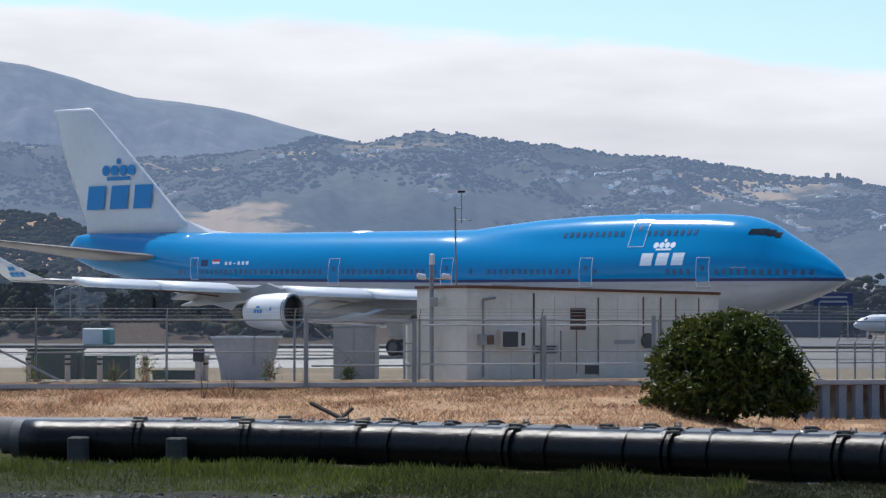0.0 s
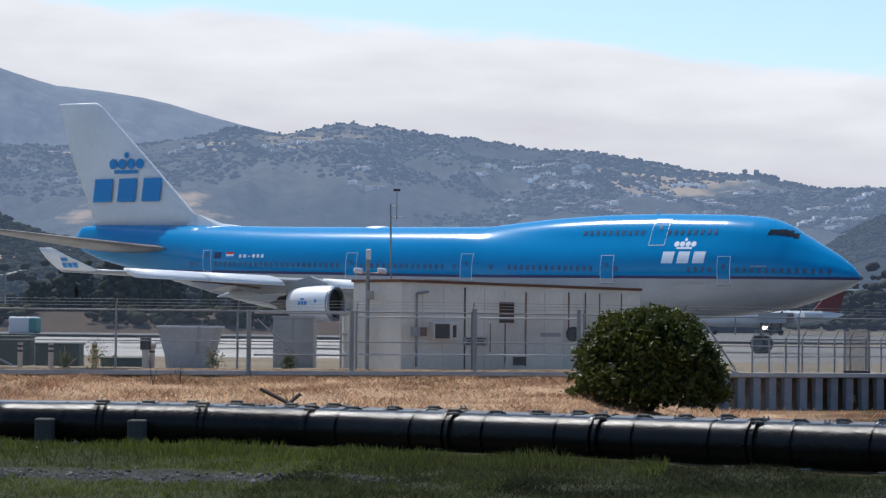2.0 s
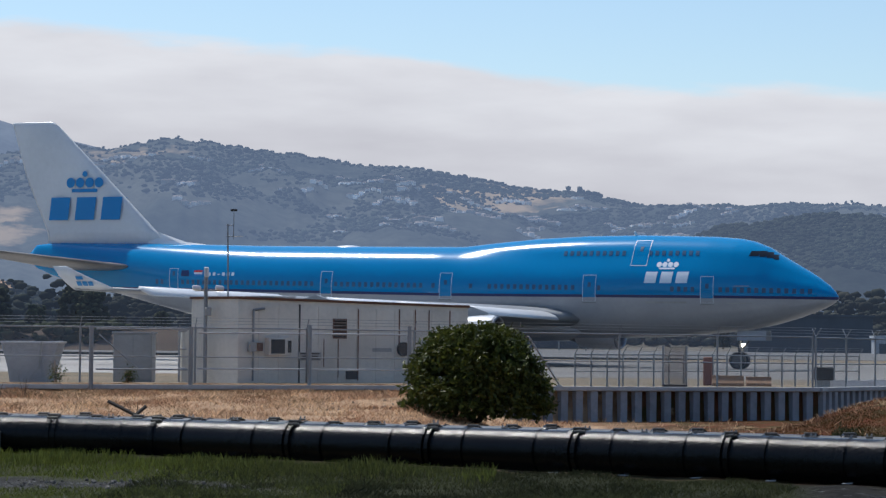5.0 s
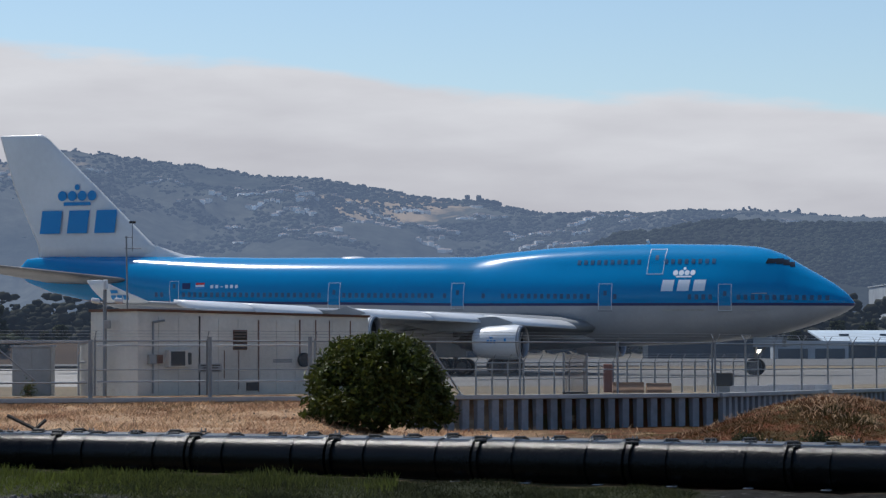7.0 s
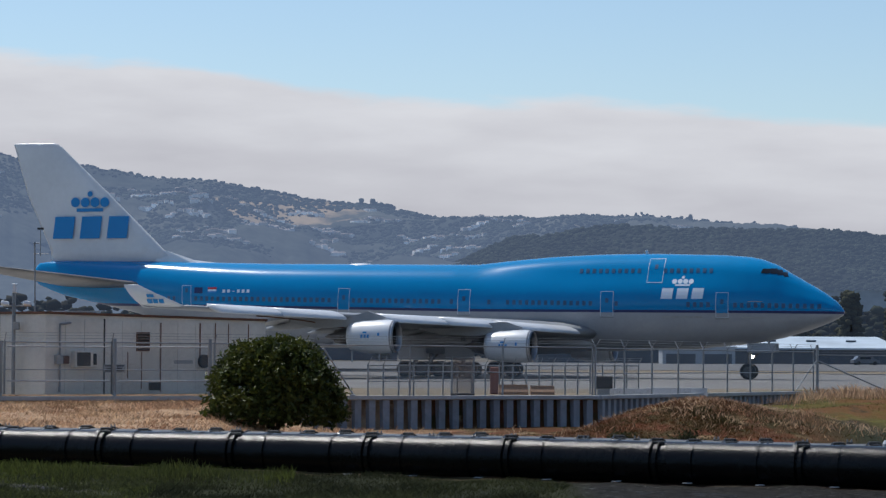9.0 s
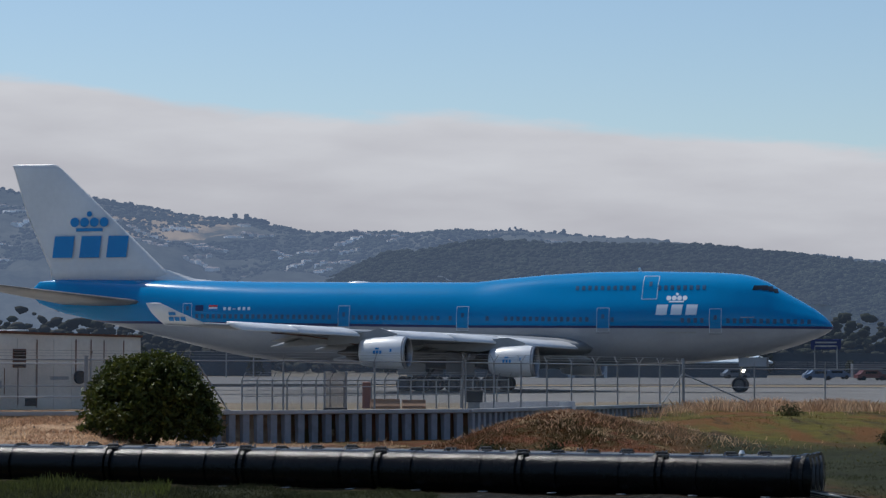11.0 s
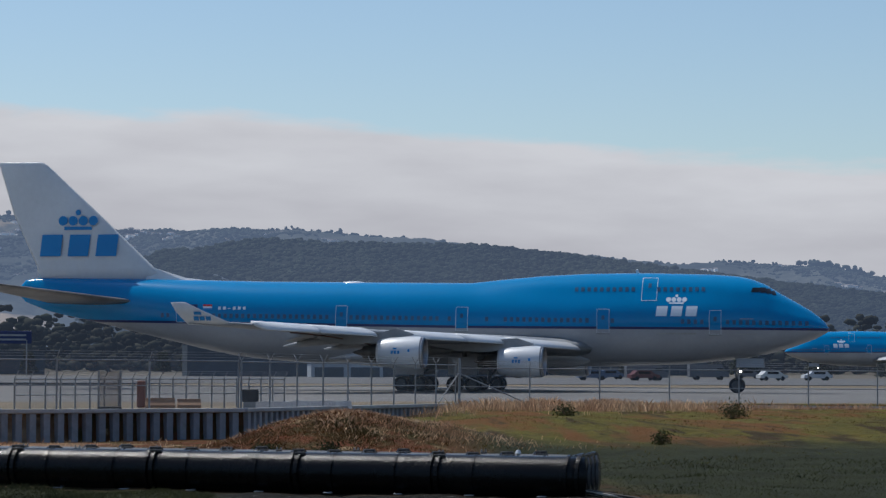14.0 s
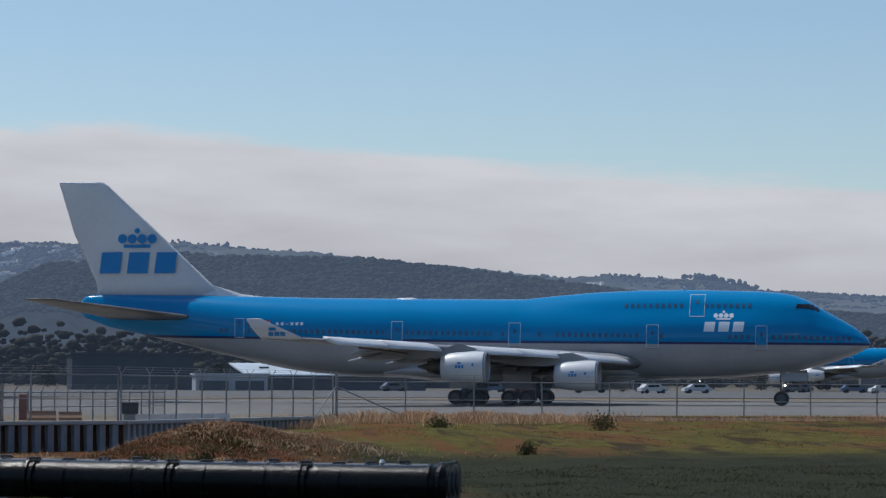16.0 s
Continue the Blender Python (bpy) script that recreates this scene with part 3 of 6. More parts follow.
def decal(name, x0, x1, z0, z1, material, parent, side=-1, lift=0.015, nx=2, nz=3, slant=0.0, yfun=None, label=""):
    """A thin painted or glazed patch on the hull between stations x0..x1 and heights z0..z1."""
    yfun = yfun or hull_y
    bm = bmesh.new()
    grid = []
    for i in range(nx + 1):
        col = []
        for j in range(nz + 1):
            z = z0 + (z1 - z0) * j / nz
            x = x0 + (x1 - x0) * i / nx - slant * (z - z0)
            col.append(bm.verts.new((-x, side * (yfun(x, z) + lift), z)))
        grid.append(col)
    for a, b in zip(grid, grid[1:]):
        for j in range(nz):
            bm.faces.new((a[j], a[j + 1], b[j + 1], b[j]))
    ret = bmesh.ops.extrude_face_region(bm, geom=bm.faces[:])
    for v in ret["geom"]:
        if isinstance(v, bmesh.types.BMVert):
            v.co.y -= side * 0.012
    bmesh.ops.recalc_face_normals(bm, faces=bm.faces)
    return part(name, bm, material, parent, label)


def disc(name, x, z, r, material, parent, side=-1, yfun=None, lift=0.016):
    yfun = yfun or hull_y
    bm = bmesh.new()
    vs = [bm.verts.new((-(x + r * math.cos(a)), side * (yfun(x + r * math.cos(a), z + r * math.sin(a)) + lift), z + r * math.sin(a)))
          for a in [2 * math.pi * i / 18 for i in range(18)]]
    f = bm.faces.new(vs)
    ret = bmesh.ops.extrude_face_region(bm, geom=[f])
    for v in ret["geom"]:
        if isinstance(v, bmesh.types.BMVert):
            v.co.y -= side * 0.012
    bmesh.ops.recalc_face_normals(bm, faces=bm.faces)
    return part(name, bm, material, parent)


def emblem(parent, x0, x1, z0, z1, material, side=-1, yfun=None, full=True):
    """The airline's mark as plain shapes: three blocks, a bar, four discs and a stud. x0 is forward."""
    w = x1 - x0
    zb = z0 + (z1 - z0) * 0.46
    n = 0.27 * w
    for k in range(3):
        a = x0 + k * (w - n) / 2
        decal("emblem_block", a, a + n, z0, zb, material, parent, side, yfun=yfun, nx=4, slant=0.12)
    c = (x0 + x1) / 2
    h = z1 - z0
    decal("emblem_bar", c - w * 0.18, c + w * 0.18, z0 + h * 0.56, z0 + h * 0.63, material, parent, side, yfun=yfun)
    for k in range(4):
        disc("emblem_disc", c + (k - 1.5) * w * 0.132, z0 + h * 0.755, w * 0.06, material, parent, side, yfun)
    disc("emblem_stud", c, z0 + h * 0.93, w * 0.035, material, parent, side, yfun)


def airfoil(chord, thick, n=9):
    """Closed section: (distance back, height)."""
    xs = [0.5 * (1 - math.cos(math.pi * i / n)) for i in range(n + 1)]
    t = lambda u: thick * 5 * (0.2969 * math.sqrt(u) - 0.126 * u - 0.3516 * u * u + 0.2843 * u ** 3 - 0.1015 * u ** 4)
    up = [(u * chord, t(u) * chord) for u in xs]
    dn = [(u * chord, -t(u) * chord * 0.8) for u in xs[-2:0:-1]]
    return up + dn


def surface(name, stations, material, parent, label="", upright=False, side=-1):
    """A wing-like body through stations (leading edge x, span, height, chord, thickness ratio)."""
    rings = []
    for x, y, z, c, t in stations:
        if upright:
            rings.append([(-(x + a), b, z) for a, b in airfoil(c, t)])
        else:
            rings.append([(-(x + a), side * y, z + b) for a, b in airfoil(c, t)])
    return part(name, loft(rings), material, parent, label, True)


WING = [(19.2, 2.2, 3.5, 17.0, 0.11), (21.0, 5.0, 3.75, 14.6, 0.105), (26.2, 12.0, 4.2, 10.2, 0.095), (33.4, 21.5, 4.62, 6.6, 0.09), (40.75, 30.2, 5.06, 4.2, 0.085), (41.6, 31.2, 5.12, 3.6, 0.08)]


def wing_at(y, k):
    return interp(y, [s[1] for s in WING], [s[k] for s in WING])


def build_engine(parent, y, x0, zc, side):
    r = 1.24
    prof = [(0.05, 1.22), (0.0, 1.30), (0.12, 1.40), (0.6, 1.47), (1.6, 1.48), (3.0, 1.40), (4.0, 1.22), (4.25, 1.12), (4.15, 1.02)]
    ring = lambda x, q: [(-(x0 + x * 0.86), side * y + q * math.sin(a), zc + q * math.cos(a)) for a in [2 * math.pi * i / 28 for i in range(28)]]
    k = r / 1.48
    nac = part("engine_nacelle", loft([ring(a, b * k) for a, b in prof[2:]] + [ring(3.6, 0.9 * k)], caps=False), M_WHITE, parent, "white engine nacelle", True)
    part("intake_lip", loft([ring(0.5, 1.16 * k), ring(0.1, 1.2 * k), ring(-0.02, 1.29 * k), ring(0.1, 1.392 * k), ring(0.3, 1.44 * k)], caps=False), M_METAL, nac, "bare polished metal intake lip", True)
    part("intake_duct", loft([ring(0.5, 1.16 * k), ring(1.3, 1.2 * k), ring(1.32, 0.05)], caps=False), M_DARK, nac, "", True)
    part("fan_spinner", loft([ring(0.75, 0.02), ring(0.95, 0.2), ring(1.3, 0.36)], caps=False), M_DARKMETAL, nac, "", True)
    part("core_exhaust", loft([ring(3.7, 0.86 * k), ring(4.6, 0.78 * k), ring(5.6, 0.56 * k), ring(5.5, 0.4 * k), ring(6.4, 0.1), ring(6.6, 0.02)], caps=False), M_DARKMETAL, nac, "burnt metal exhaust cone", True)
    zw = wing_at(y, 2)
    xl = wing_at(y, 0)
    rings = []
    for x, lo, hi, w in ((x0 + 0.9, zc + 1.32, zc + 1.42, 0.03), (x0 + 2.2, zc + 1.1, zc + 1.85, 0.2), (xl + 0.4, zc + 0.75, zw - 0.05, 0.24), (xl + 3.0, zw - 0.9, zw - 0.2, 0.22), (xl + 5.2, zw - 0.45, zw - 0.25, 0.04)):
        rings.append([(-x, side * y - w, lo), (-x, side * y + w, lo), (-x, side * y + w, hi), (-x, side * y - w, hi)])
    part("engine_pylon", loft(rings), M_WINGGREY, parent)
    yf = lambda x, z: y + math.sqrt(max(0.02, (1.47 * k) ** 2 - (z - zc) ** 2)) + 0.0
    for dx, w in ((1.75, 0.10), (2.0, 0.10), (2.25, 0.10)):
        decal("emblem_block", x0 + dx, x0 + dx + 0.17, zc - 0.1, zc + 0.14, M_LIVERYBLUE, nac, side, 0.03, 1, 2, 0.1, yf)
    decal("emblem_bar", x0 + 1.95, x0 + 2.25, zc + 0.24, zc + 0.36, M_LIVERYBLUE, nac, side, 0.03, 1, 1, 0, yf)
    decal("marking", x0 + 0.95, x0 + 1.1, zc + 0.05, zc + 0.28, M_LIVERYBLUE, nac, side, 0.03, 1, 1, 0, yf)


def build_wheel(name, parent, x, y, r, w):
    """A wheel whose axle runs across the aircraft; its tyre and rim turn with it."""
    hub = new(name)
    hub.parent = parent
    hub.location = (-x, y, r)
    prof = [(-0.32, 0.62), (-0.5, 0.8), (-0.47, 0.93), (-0.3, 1.0), (0.3, 1.0), (0.47, 0.93), (0.5, 0.8), (0.32, 0.62)]
    ring = lambda q, yy: [(q * r * math.cos(a), yy * w, q * r * math.sin(a)) for a in [2 * math.pi * i / 24 for i in range(24)]]
    part("tyre", loft([ring(q, yy) for yy, q in prof], caps=False), M_RUBBER, hub, "", True)
    bm = loft([ring(0.62, -0.3), ring(0.5, -0.22), ring(0.2, -0.3), ring(0.2, 0.3), ring(0.5, 0.22), ring(0.62, 0.3)])
    for i in range(5):
        a = 2 * math.pi * i / 5
        box(0.09 * r, 0.62 * w, 0.09 * r, Matrix.Translation((0.38 * r * math.cos(a), 0, 0.38 * r * math.sin(a))), bm=bm)
    part("rim", bm, M_STRUT, hub)
    return hub


WHEELS = []


def build_gear(parent):
    for s in (-1, 1):
        WHEELS.append((build_wheel("nose_wheel", parent, 8.0, s * 0.46, 0.62, 0.42), 0.62, 8.0, s * 0.46))
    bm = rod((-8.0, 0, 0.6), (-8.0, 0, 3.1), 0.15, 12)
    rod((-8.0, -0.5, 0.62), (-8.0, 0.5, 0.62), 0.1, 10, bm)
    rod((-7.8, 0, 1.5), (-6.4, 0, 2.9), 0.07, 8, bm)
    part("nose_gear_strut", bm, M_STRUT, parent)
    for s in (-1, 1):
        part("nose_gear_door", box(2.2, 0.05, 0.75, Matrix.Translation((-6.9, s * 0.62, 2.45)) @ pose(0, 0, 0, s * 12, 0, 0), 0.02), M_HULLGREY, parent)
        part("taxi_lamp", rod((-7.75, s * 0.2, 1.75), (-7.66, s * 0.2, 1.75), 0.11, 12), M_LAMP, parent, "lit taxi lamp")
    for y, xm in ((5.5, 29.6), (-5.5, 29.6), (1.9, 34.8), (-1.9, 34.8)):
        for dx in (-0.75, 0.75):
            for dy in (-0.56, 0.56):
                WHEELS.append((build_wheel("main_wheel", parent, xm + dx, y + dy, 0.62, 0.48), 0.62, xm + dx, y + dy))
        bm = box(2.0, 0.26, 0.26, Matrix.Translation((-xm, y, 0.66)), 0.05)
        rod((-xm, y, 0.66), (-xm, y, 3.2), 0.2, 12, bm)
        rod((-xm + 0.2, y, 1.4), (-xm + 1.8, y * 0.8, 3.0), 0.09, 8, bm)
        for dx in (-0.75, 0.75):
            rod((-xm + dx, y - 0.5, 0.62), (-xm + dx, y + 0.5, 0.62), 0.09, 8, bm)
        part("main_gear_strut", bm, M_STRUT, parent)
        part("main_gear_door", box(2.4, 0.06, 1.5, Matrix.Translation((-xm, y + (0.85 if y > 0 else -0.85), 2.1)) @ pose(0, 0, 0, -8 if y > 0 else 8, 0, 0), 0.03), M_HULLGREY, parent)


def build_aircraft():
    plane = empty("airliner", Matrix(), "blue and white four-engined wide-body airliner taxiing on concrete", "airplane")
    build_fuselage(plane)
    # wing box fairing under the hull
    rings = []
    for x, z0, z1, w in ((19.5, 2.4, 3.0, 1.6), (22, 1.95, 3.9, 3.1), (26, 1.8, 4.2, 3.6), (33, 1.8, 4.2, 3.6), (38, 2.0, 3.9, 3.2), (42, 2.4, 3.0, 1.6)):
        rings.append([(-x, w * math.cos(a), (z0 + z1) / 2 + (z1 - z0) / 2 * math.sin(a)) for a in [2 * math.pi * i / 20 for i in range(20)]])
    part("belly_fairing", loft(rings), M_HULLGREY, plane, "", True)
    # fin
    fin = surface("tail_fin", [(56.2, 0, 9.2, 12.0, 0.05), (57.8, 0, 10.4, 10.5, 0.055), (62.75, 0, 15.0, 7.75, 0.06), (67.3, 0, 19.1, 4.5, 0.065), (67.75, 0, 19.42, 4.2, 0.05), (68.1, 0, 19.5, 3.7, 0.02)], M_WHITE, plane, "white fin with pale blue airline mark", True)
    part("fin_root_fillet", loft([[(-52.6, 0, 9.2), (-52.6, 0.02, 9.22), (-52.6, -0.02, 9.22)], [(-55.0, 0.0, 9.5), (-55.0, 0.22, 9.2), (-55.0, -0.22, 9.2)], [(-57.6, 0.0, 10.3), (-57.6, 0.3, 9.2), (-57.6, -0.3, 9.2)], [(-60, 0, 10.5), (-60, 0.1, 9.3), (-60, -0.1, 9.3)]]), M_WHITE, fin)
    fin_y = lambda x, z: 0.30 - 0.013 * (z - 9.5) - 0.012 * max(0, abs(x - (60.5 + 0.7 * (z - 10))) - 2.0)
    for side in (-1, 1):
        emblem(fin, 61.1, 68.0, 11.35, 15.4, M_LIVERYBLUE, side, lambda x, z: max(0.08, fin_y(x, z)) + 0.07)
    for s in (-1, 1):
        surface("tailplane", [(58.3, 0.6, 7.35, 8.8, 0.08), (60.2, 3.0, 7.6, 7.4, 0.08), (68.4, 10.6, 8.75, 3.0, 0.08), (69.0, 11.0, 8.8, 2.4, 0.05)], M_STABGREY, plane, "grey tailplane", side=s)
        wing = surface("wing", WING, M_WINGGREY, plane, "grey wing with lowered white leading-edge flaps", side=s)
        # raked winglet
        rings = []
        for y, z, x, c in ((31.0, 5.06, 41.7, 3.5), (31.5, 5.46, 42.5, 3.0), (31.9, 6.0, 43.7, 2.2), (32.3, 6.65, 45.0, 1.15)):
            rings.append([(-(x + a), s * (y - b * 0.8), z + b * 0.5) for a, b in airfoil(c, 0.09)])
        wl = part("winglet", loft(rings), M_WHITE, wing, "white raked winglet", True)
        wf = lambda x, z: interp(z, [5.06, 5.46, 6.0, 6.65], [31.0, 31.5, 31.9, 32.3]) + 0.12
        for k in range(3):
            decal("emblem_block", 43.3 + k * 0.46, 43.68 + k * 0.46, 5.34, 5.64, M_LIVERYBLUE, wl, s, 0.05, 1, 2, 0.1, wf)
        decal("emblem_bar", 43.95, 44.5, 5.76, 5.98, M_LIVERYBLUE, wl, s, 0.05, 1, 1, 0, wf)
        # drooped leading-edge flaps
        for a, b in ((5.2, 10.6), (11.0, 14.9), (15.1, 19.2), (22.2, 26.1), (26.2, 29.9)):
            rings = []
            for y in (a, (a + b) / 2, b):
                x, z = wing_at(y, 0), wing_at(y, 2)
                rings.append([(-(x + dx), s * y, z + dz) for dx, dz in ((0.25, 0.32), (-0.2, 0.22), (-0.75, -0.02), (-1.0, -0.26), (-0.98, -0.36), (-0.6, -0.3), (0.0, -0.05), (0.3, 0.05))])
            part("leading_edge_flap", loft(rings), M_WHITE, wing, "white lowered leading-edge flap", True)
        # trailing flaps and their fairings
        for a, b in ((4.2, 10.2), (13.4, 20.4)):
            rings = []
            for y in (a, b):
                x, z = wing_at(y, 0) + wing_at(y, 3), wing_at(y, 2)
                rings.append([(-(x + dx), s * y, z + dz) for dx, dz in ((-1.2, 0.02), (0.2, -0.1), (1.2, -0.55), (1.15, -0.62), (0.2, -0.35), (-1.0, -0.2))])
            part("trailing_flap", loft(rings), M_WINGGREY, wing)
        for y in (5.6, 9.2, 14.6, 18.8):
            x, z = wing_at(y, 0) + wing_at(y, 3) * 0.62, wing_at(y, 2)
            rings = []
            for d, q, dz in ((0, 0.05, -0.25), (0.8, 0.28, -0.42), (2.2, 0.34, -0.55), (3.8, 0.26, -0.75), (5.2, 0.05, -0.95)):
                rings.append([(-(x + d), s * y + q * 0.7 * math.cos(t), z + dz + q * math.sin(t)) for t in [2 * math.pi * i / 10 for i in range(10)]])
            part("flap_track_fairing", loft(rings), M_WINGGREY, wing, "", True)
        rings = []
        for i in range(9):
            u = i / 8
            x, y = 39.2 - 5.6 * u, 24.5 - 6.0 * u
            z = wing_at(y, 2) - 0.22 - 0.75 * u * u
            rings.append([(-x, s * y, z + 0.05), (-x, s * y, z - 0.05), (-x - 0.05, s * (y - 0.08), z)])
        part("flap_seal", loft(rings), M_RUST, wing, "red-brown flap edge seal")
        build_engine(plane, 20.8, 29.6, 3.1, s)
        build_engine(plane, 11.7, 21.95, 2.46, s)
        # doors: outline strips and a sill
        for xa, xb, z0, z1 in ((9.02, 9.93, 4.76, 6.66), (18.1, 19.08, 4.86, 6.76), (29.84, 30.8, 5.0, 6.92), (40.04, 40.97, 5.1, 7.03), (54.2, 55.0, 5.7, 7.3), (14.3, 15.5, 7.5, 9.35)):
            door = decal("cabin_door", xa, xb, z0, z1, M_BLUE, plane, s, 0.012, 2, 8)
            t = 0.03
            for q in ((xa - t, xa, z0 - t, z1 + t), (xb, xb + t, z0 - t, z1 + t), (xa, xb, z1, z1 + t), (xa, xb, z0 - t, z0)):
                decal("door_outline", *q, M_LIVERYWHITE, door, s, 0.03, 1 if q[1] - q[0] < 0.2 else 3, 8 if q[3] - q[2] > 0.2 else 1)
            decal("door_window", (xa + xb) / 2 - 0.12, (xa + xb) / 2 + 0.12, z0 + 1.05, z0 + 1.4, M_WINDOW, door, s, 0.03, 1, 2)
            if z0 < 5.6:
                decal("door_foot", xa, xb, z0, stripe_z(xa) - 0.11, M_HULLGREY, door, s, 0.02, 2, 2)
                decal("door_sill", xa - 0.05, xb + 0.05, z0 - 0.14, z0 - 0.02, M_GALV, door, s, 0.05, 2, 1)
        # cabin windows
        doors = (9.5, 18.6, 30.3, 40.5, 54.6)
        x = 2.1
        while x < 56.5:
            z = 5.45 + (x - 2) * 0.0115 + 0.02
            gap = any(abs(x - d) < 0.85 for d in doors) or 12.2 < x < 17.2 or 26.6 < x < 28.0 or 28.6 < x < 29.4 or 31.4 < x < 32.2
            if not gap:
                decal("cabin_window", x, x + 0.26, z, z + 0.36, M_WINDOW, plane, s, 0.018, 1, 2)
            x += 0.52
        x = 10.4
        while x < 21.3:
            if not 14.1 < x < 15.7:
                decal("cabin_window", x, x + 0.26, 8.24, 8.58, M_WINDOW, plane, s, 0.03, 1, 2)
            x += 0.52
        # flight deck glazing
        for xa, xb, za, zb, sl in ((6.04, 6.7, 8.24, 8.56, 0.3), (5.54, 5.97, 8.2, 8.58, -0.1), (5.06, 5.47, 8.12, 8.5, -0.4), (4.7, 5.0, 8.0, 8.32, -0.5)):
            decal("cockpit_window", xa, xb, za - 0.05, zb, M_GLASS, plane, s, 0.035, 3, 4, sl)
        emblem(plane, 11.0, 14.3, 6.2, 8.0, M_LIVERYWHITE, s)
        for k in range(6):
            decal("registration_bar", 48.8 + k * 0.44, 49.05 + k * 0.44, 6.72 if k != 3 else 6.8, 6.98 if k != 3 else 6.86, M_LIVERYWHITE, plane, s, 0.02, 1, 2)
        for k, m in enumerate((M_RED, M_LIVERYWHITE, M_LIVERYBLUE)):
            decal("flag_band", 51.8, 52.6, 7.0 - k * 0.16, 7.16 - k * 0.16, m, plane, s, 0.02, 2, 1)
        decal("flag_patch", 53.1, 53.85, 6.68, 7.16, M_DARKBLUE, plane, s, 0.02, 2, 2)
        decal("title_bar", 11.0, 14.2, 4.72, 4.86, M_BOXGREY, plane, s, 0.02, 6, 1)
        decal("title_bar", 6.4, 7.5, 5.97, 6.02, M_HULLGREY, plane, s, 0.03, 4, 1)
        decal("title_bar", 6.2, 8.0, 4.72, 4.8, M_BOXGREY, plane, s, 0.02, 4, 1)
    build_gear(plane)
    part("satellite_dome", loft([[(-39.0 - d, q * math.cos(a), 8.98 + 0.26 * q * math.sin(a)) for a in [math.pi * i / 8 for i in range(9)]] for d, q in ((0, 0.02), (0.3, 0.4), (0.8, 0.7), (1.4, 0.75), (2.0, 0.6), (2.6, 0.02))], closed=False), M_WHITE, plane, "", True)
    part("antenna_blade", box(0.22, 0.03, 0.4, Matrix.Translation((-16.2, 0, 9.93)) @ pose(0, 0, 0, 0, -24, 0), 0.01), M_WHITE, plane)
    return plane


AIRLINER = build_aircraft()


# ---- sheet-pile sea wall with its cap ----
def build_wall():
    top = {0: 0.12, 1: 0.14, 2: 0.12, 3: 0.0, 4: -0.14, 5: -0.14}
    wall = tagged(new("wall_seaward"), "grey corrugated sheet-pile sea wall with a pale cap", "wall", kind="structure")
    for k, (a, b) in enumerate(zip(WALL, WALL[1:])):
        a, b = Vector((*a, 0)), Vector((*b, 0))
        d = (b - a).normalized()
        nrm = Vector((d.y, -d.x, 0))
        za, zb = top[k], top[k + 1]
        rings = []
        for p, z in ((a, za), (b, zb)):
            rings.append([p + nrm * o + Vector((0, 0, z + h)) for o, h in ((0.24, 0), (0.24, -0.13), (0.20, -0.16), (-0.2, -0.16), (-0.2, 0.0))])
        part("cap_beam", loft(rings), M_CAP, wall, "pale weathered cap beam")
        if k in (1, 2, 3):
            length = (b - a).length
            n = int(length / 0.58)
            bm = bmesh.new()
            prev = None
            s0 = 0 if k != 1 else int(n * 0.35)
            for i in range(s0, n):
                for off, depth in ((0.0, -0.06), (0.17, -0.06), (0.24, 0.16), (0.50, 0.16)):
                    s = min(length, i * 0.58 + off)
                    z = za + (zb - za) * s / length - 0.15
                    p = a + d * s + nrm * depth
                    cur = (bm.verts.new((p.x, p.y, z)), bm.verts.new((p.x, p.y, -2.2)))
                    if prev:
                        bm.faces.new((prev[0], cur[0], cur[1], prev[1]))
                    prev = cur
            bmesh.ops.recalc_face_normals(bm, faces=bm.faces)
            part("sheet_pile", bm, M_SHEETPILE, wall, "grey corrugated steel sheet piles")
    return wall


build_wall()


# ---- chain-link fences ----
def veil(colour=(0.3, 0.31, 0.32), thin_part=0.09, thick_part=0.26):
    m = bpy.data.materials.new("chain_link_mesh")
    m.use_nodes = True
    n, l = m.node_tree.nodes, m.node_tree.links
    b = n["Principled BSDF"]
    b.inputs["Base Color"].default_value = (*colour, 1)
    b.inputs["Roughness"].default_value = 0.6
    tc = n.new("ShaderNodeTexCoord")
    nz = n.new("ShaderNodeTexNoise")
    nz.inputs["Scale"].default_value = 9.0
    l.new(tc.outputs["Object"], nz.inputs["Vector"])
    r = n.new("ShaderNodeMapRange")
    r.inputs[3].default_value, r.inputs[4].default_value = thin_part, thick_part
    l.new(nz.outputs["Fac"], r.inputs[0])
    l.new(r.outputs[0], b.inputs["Alpha"])
    return m


M_VEIL = veil()


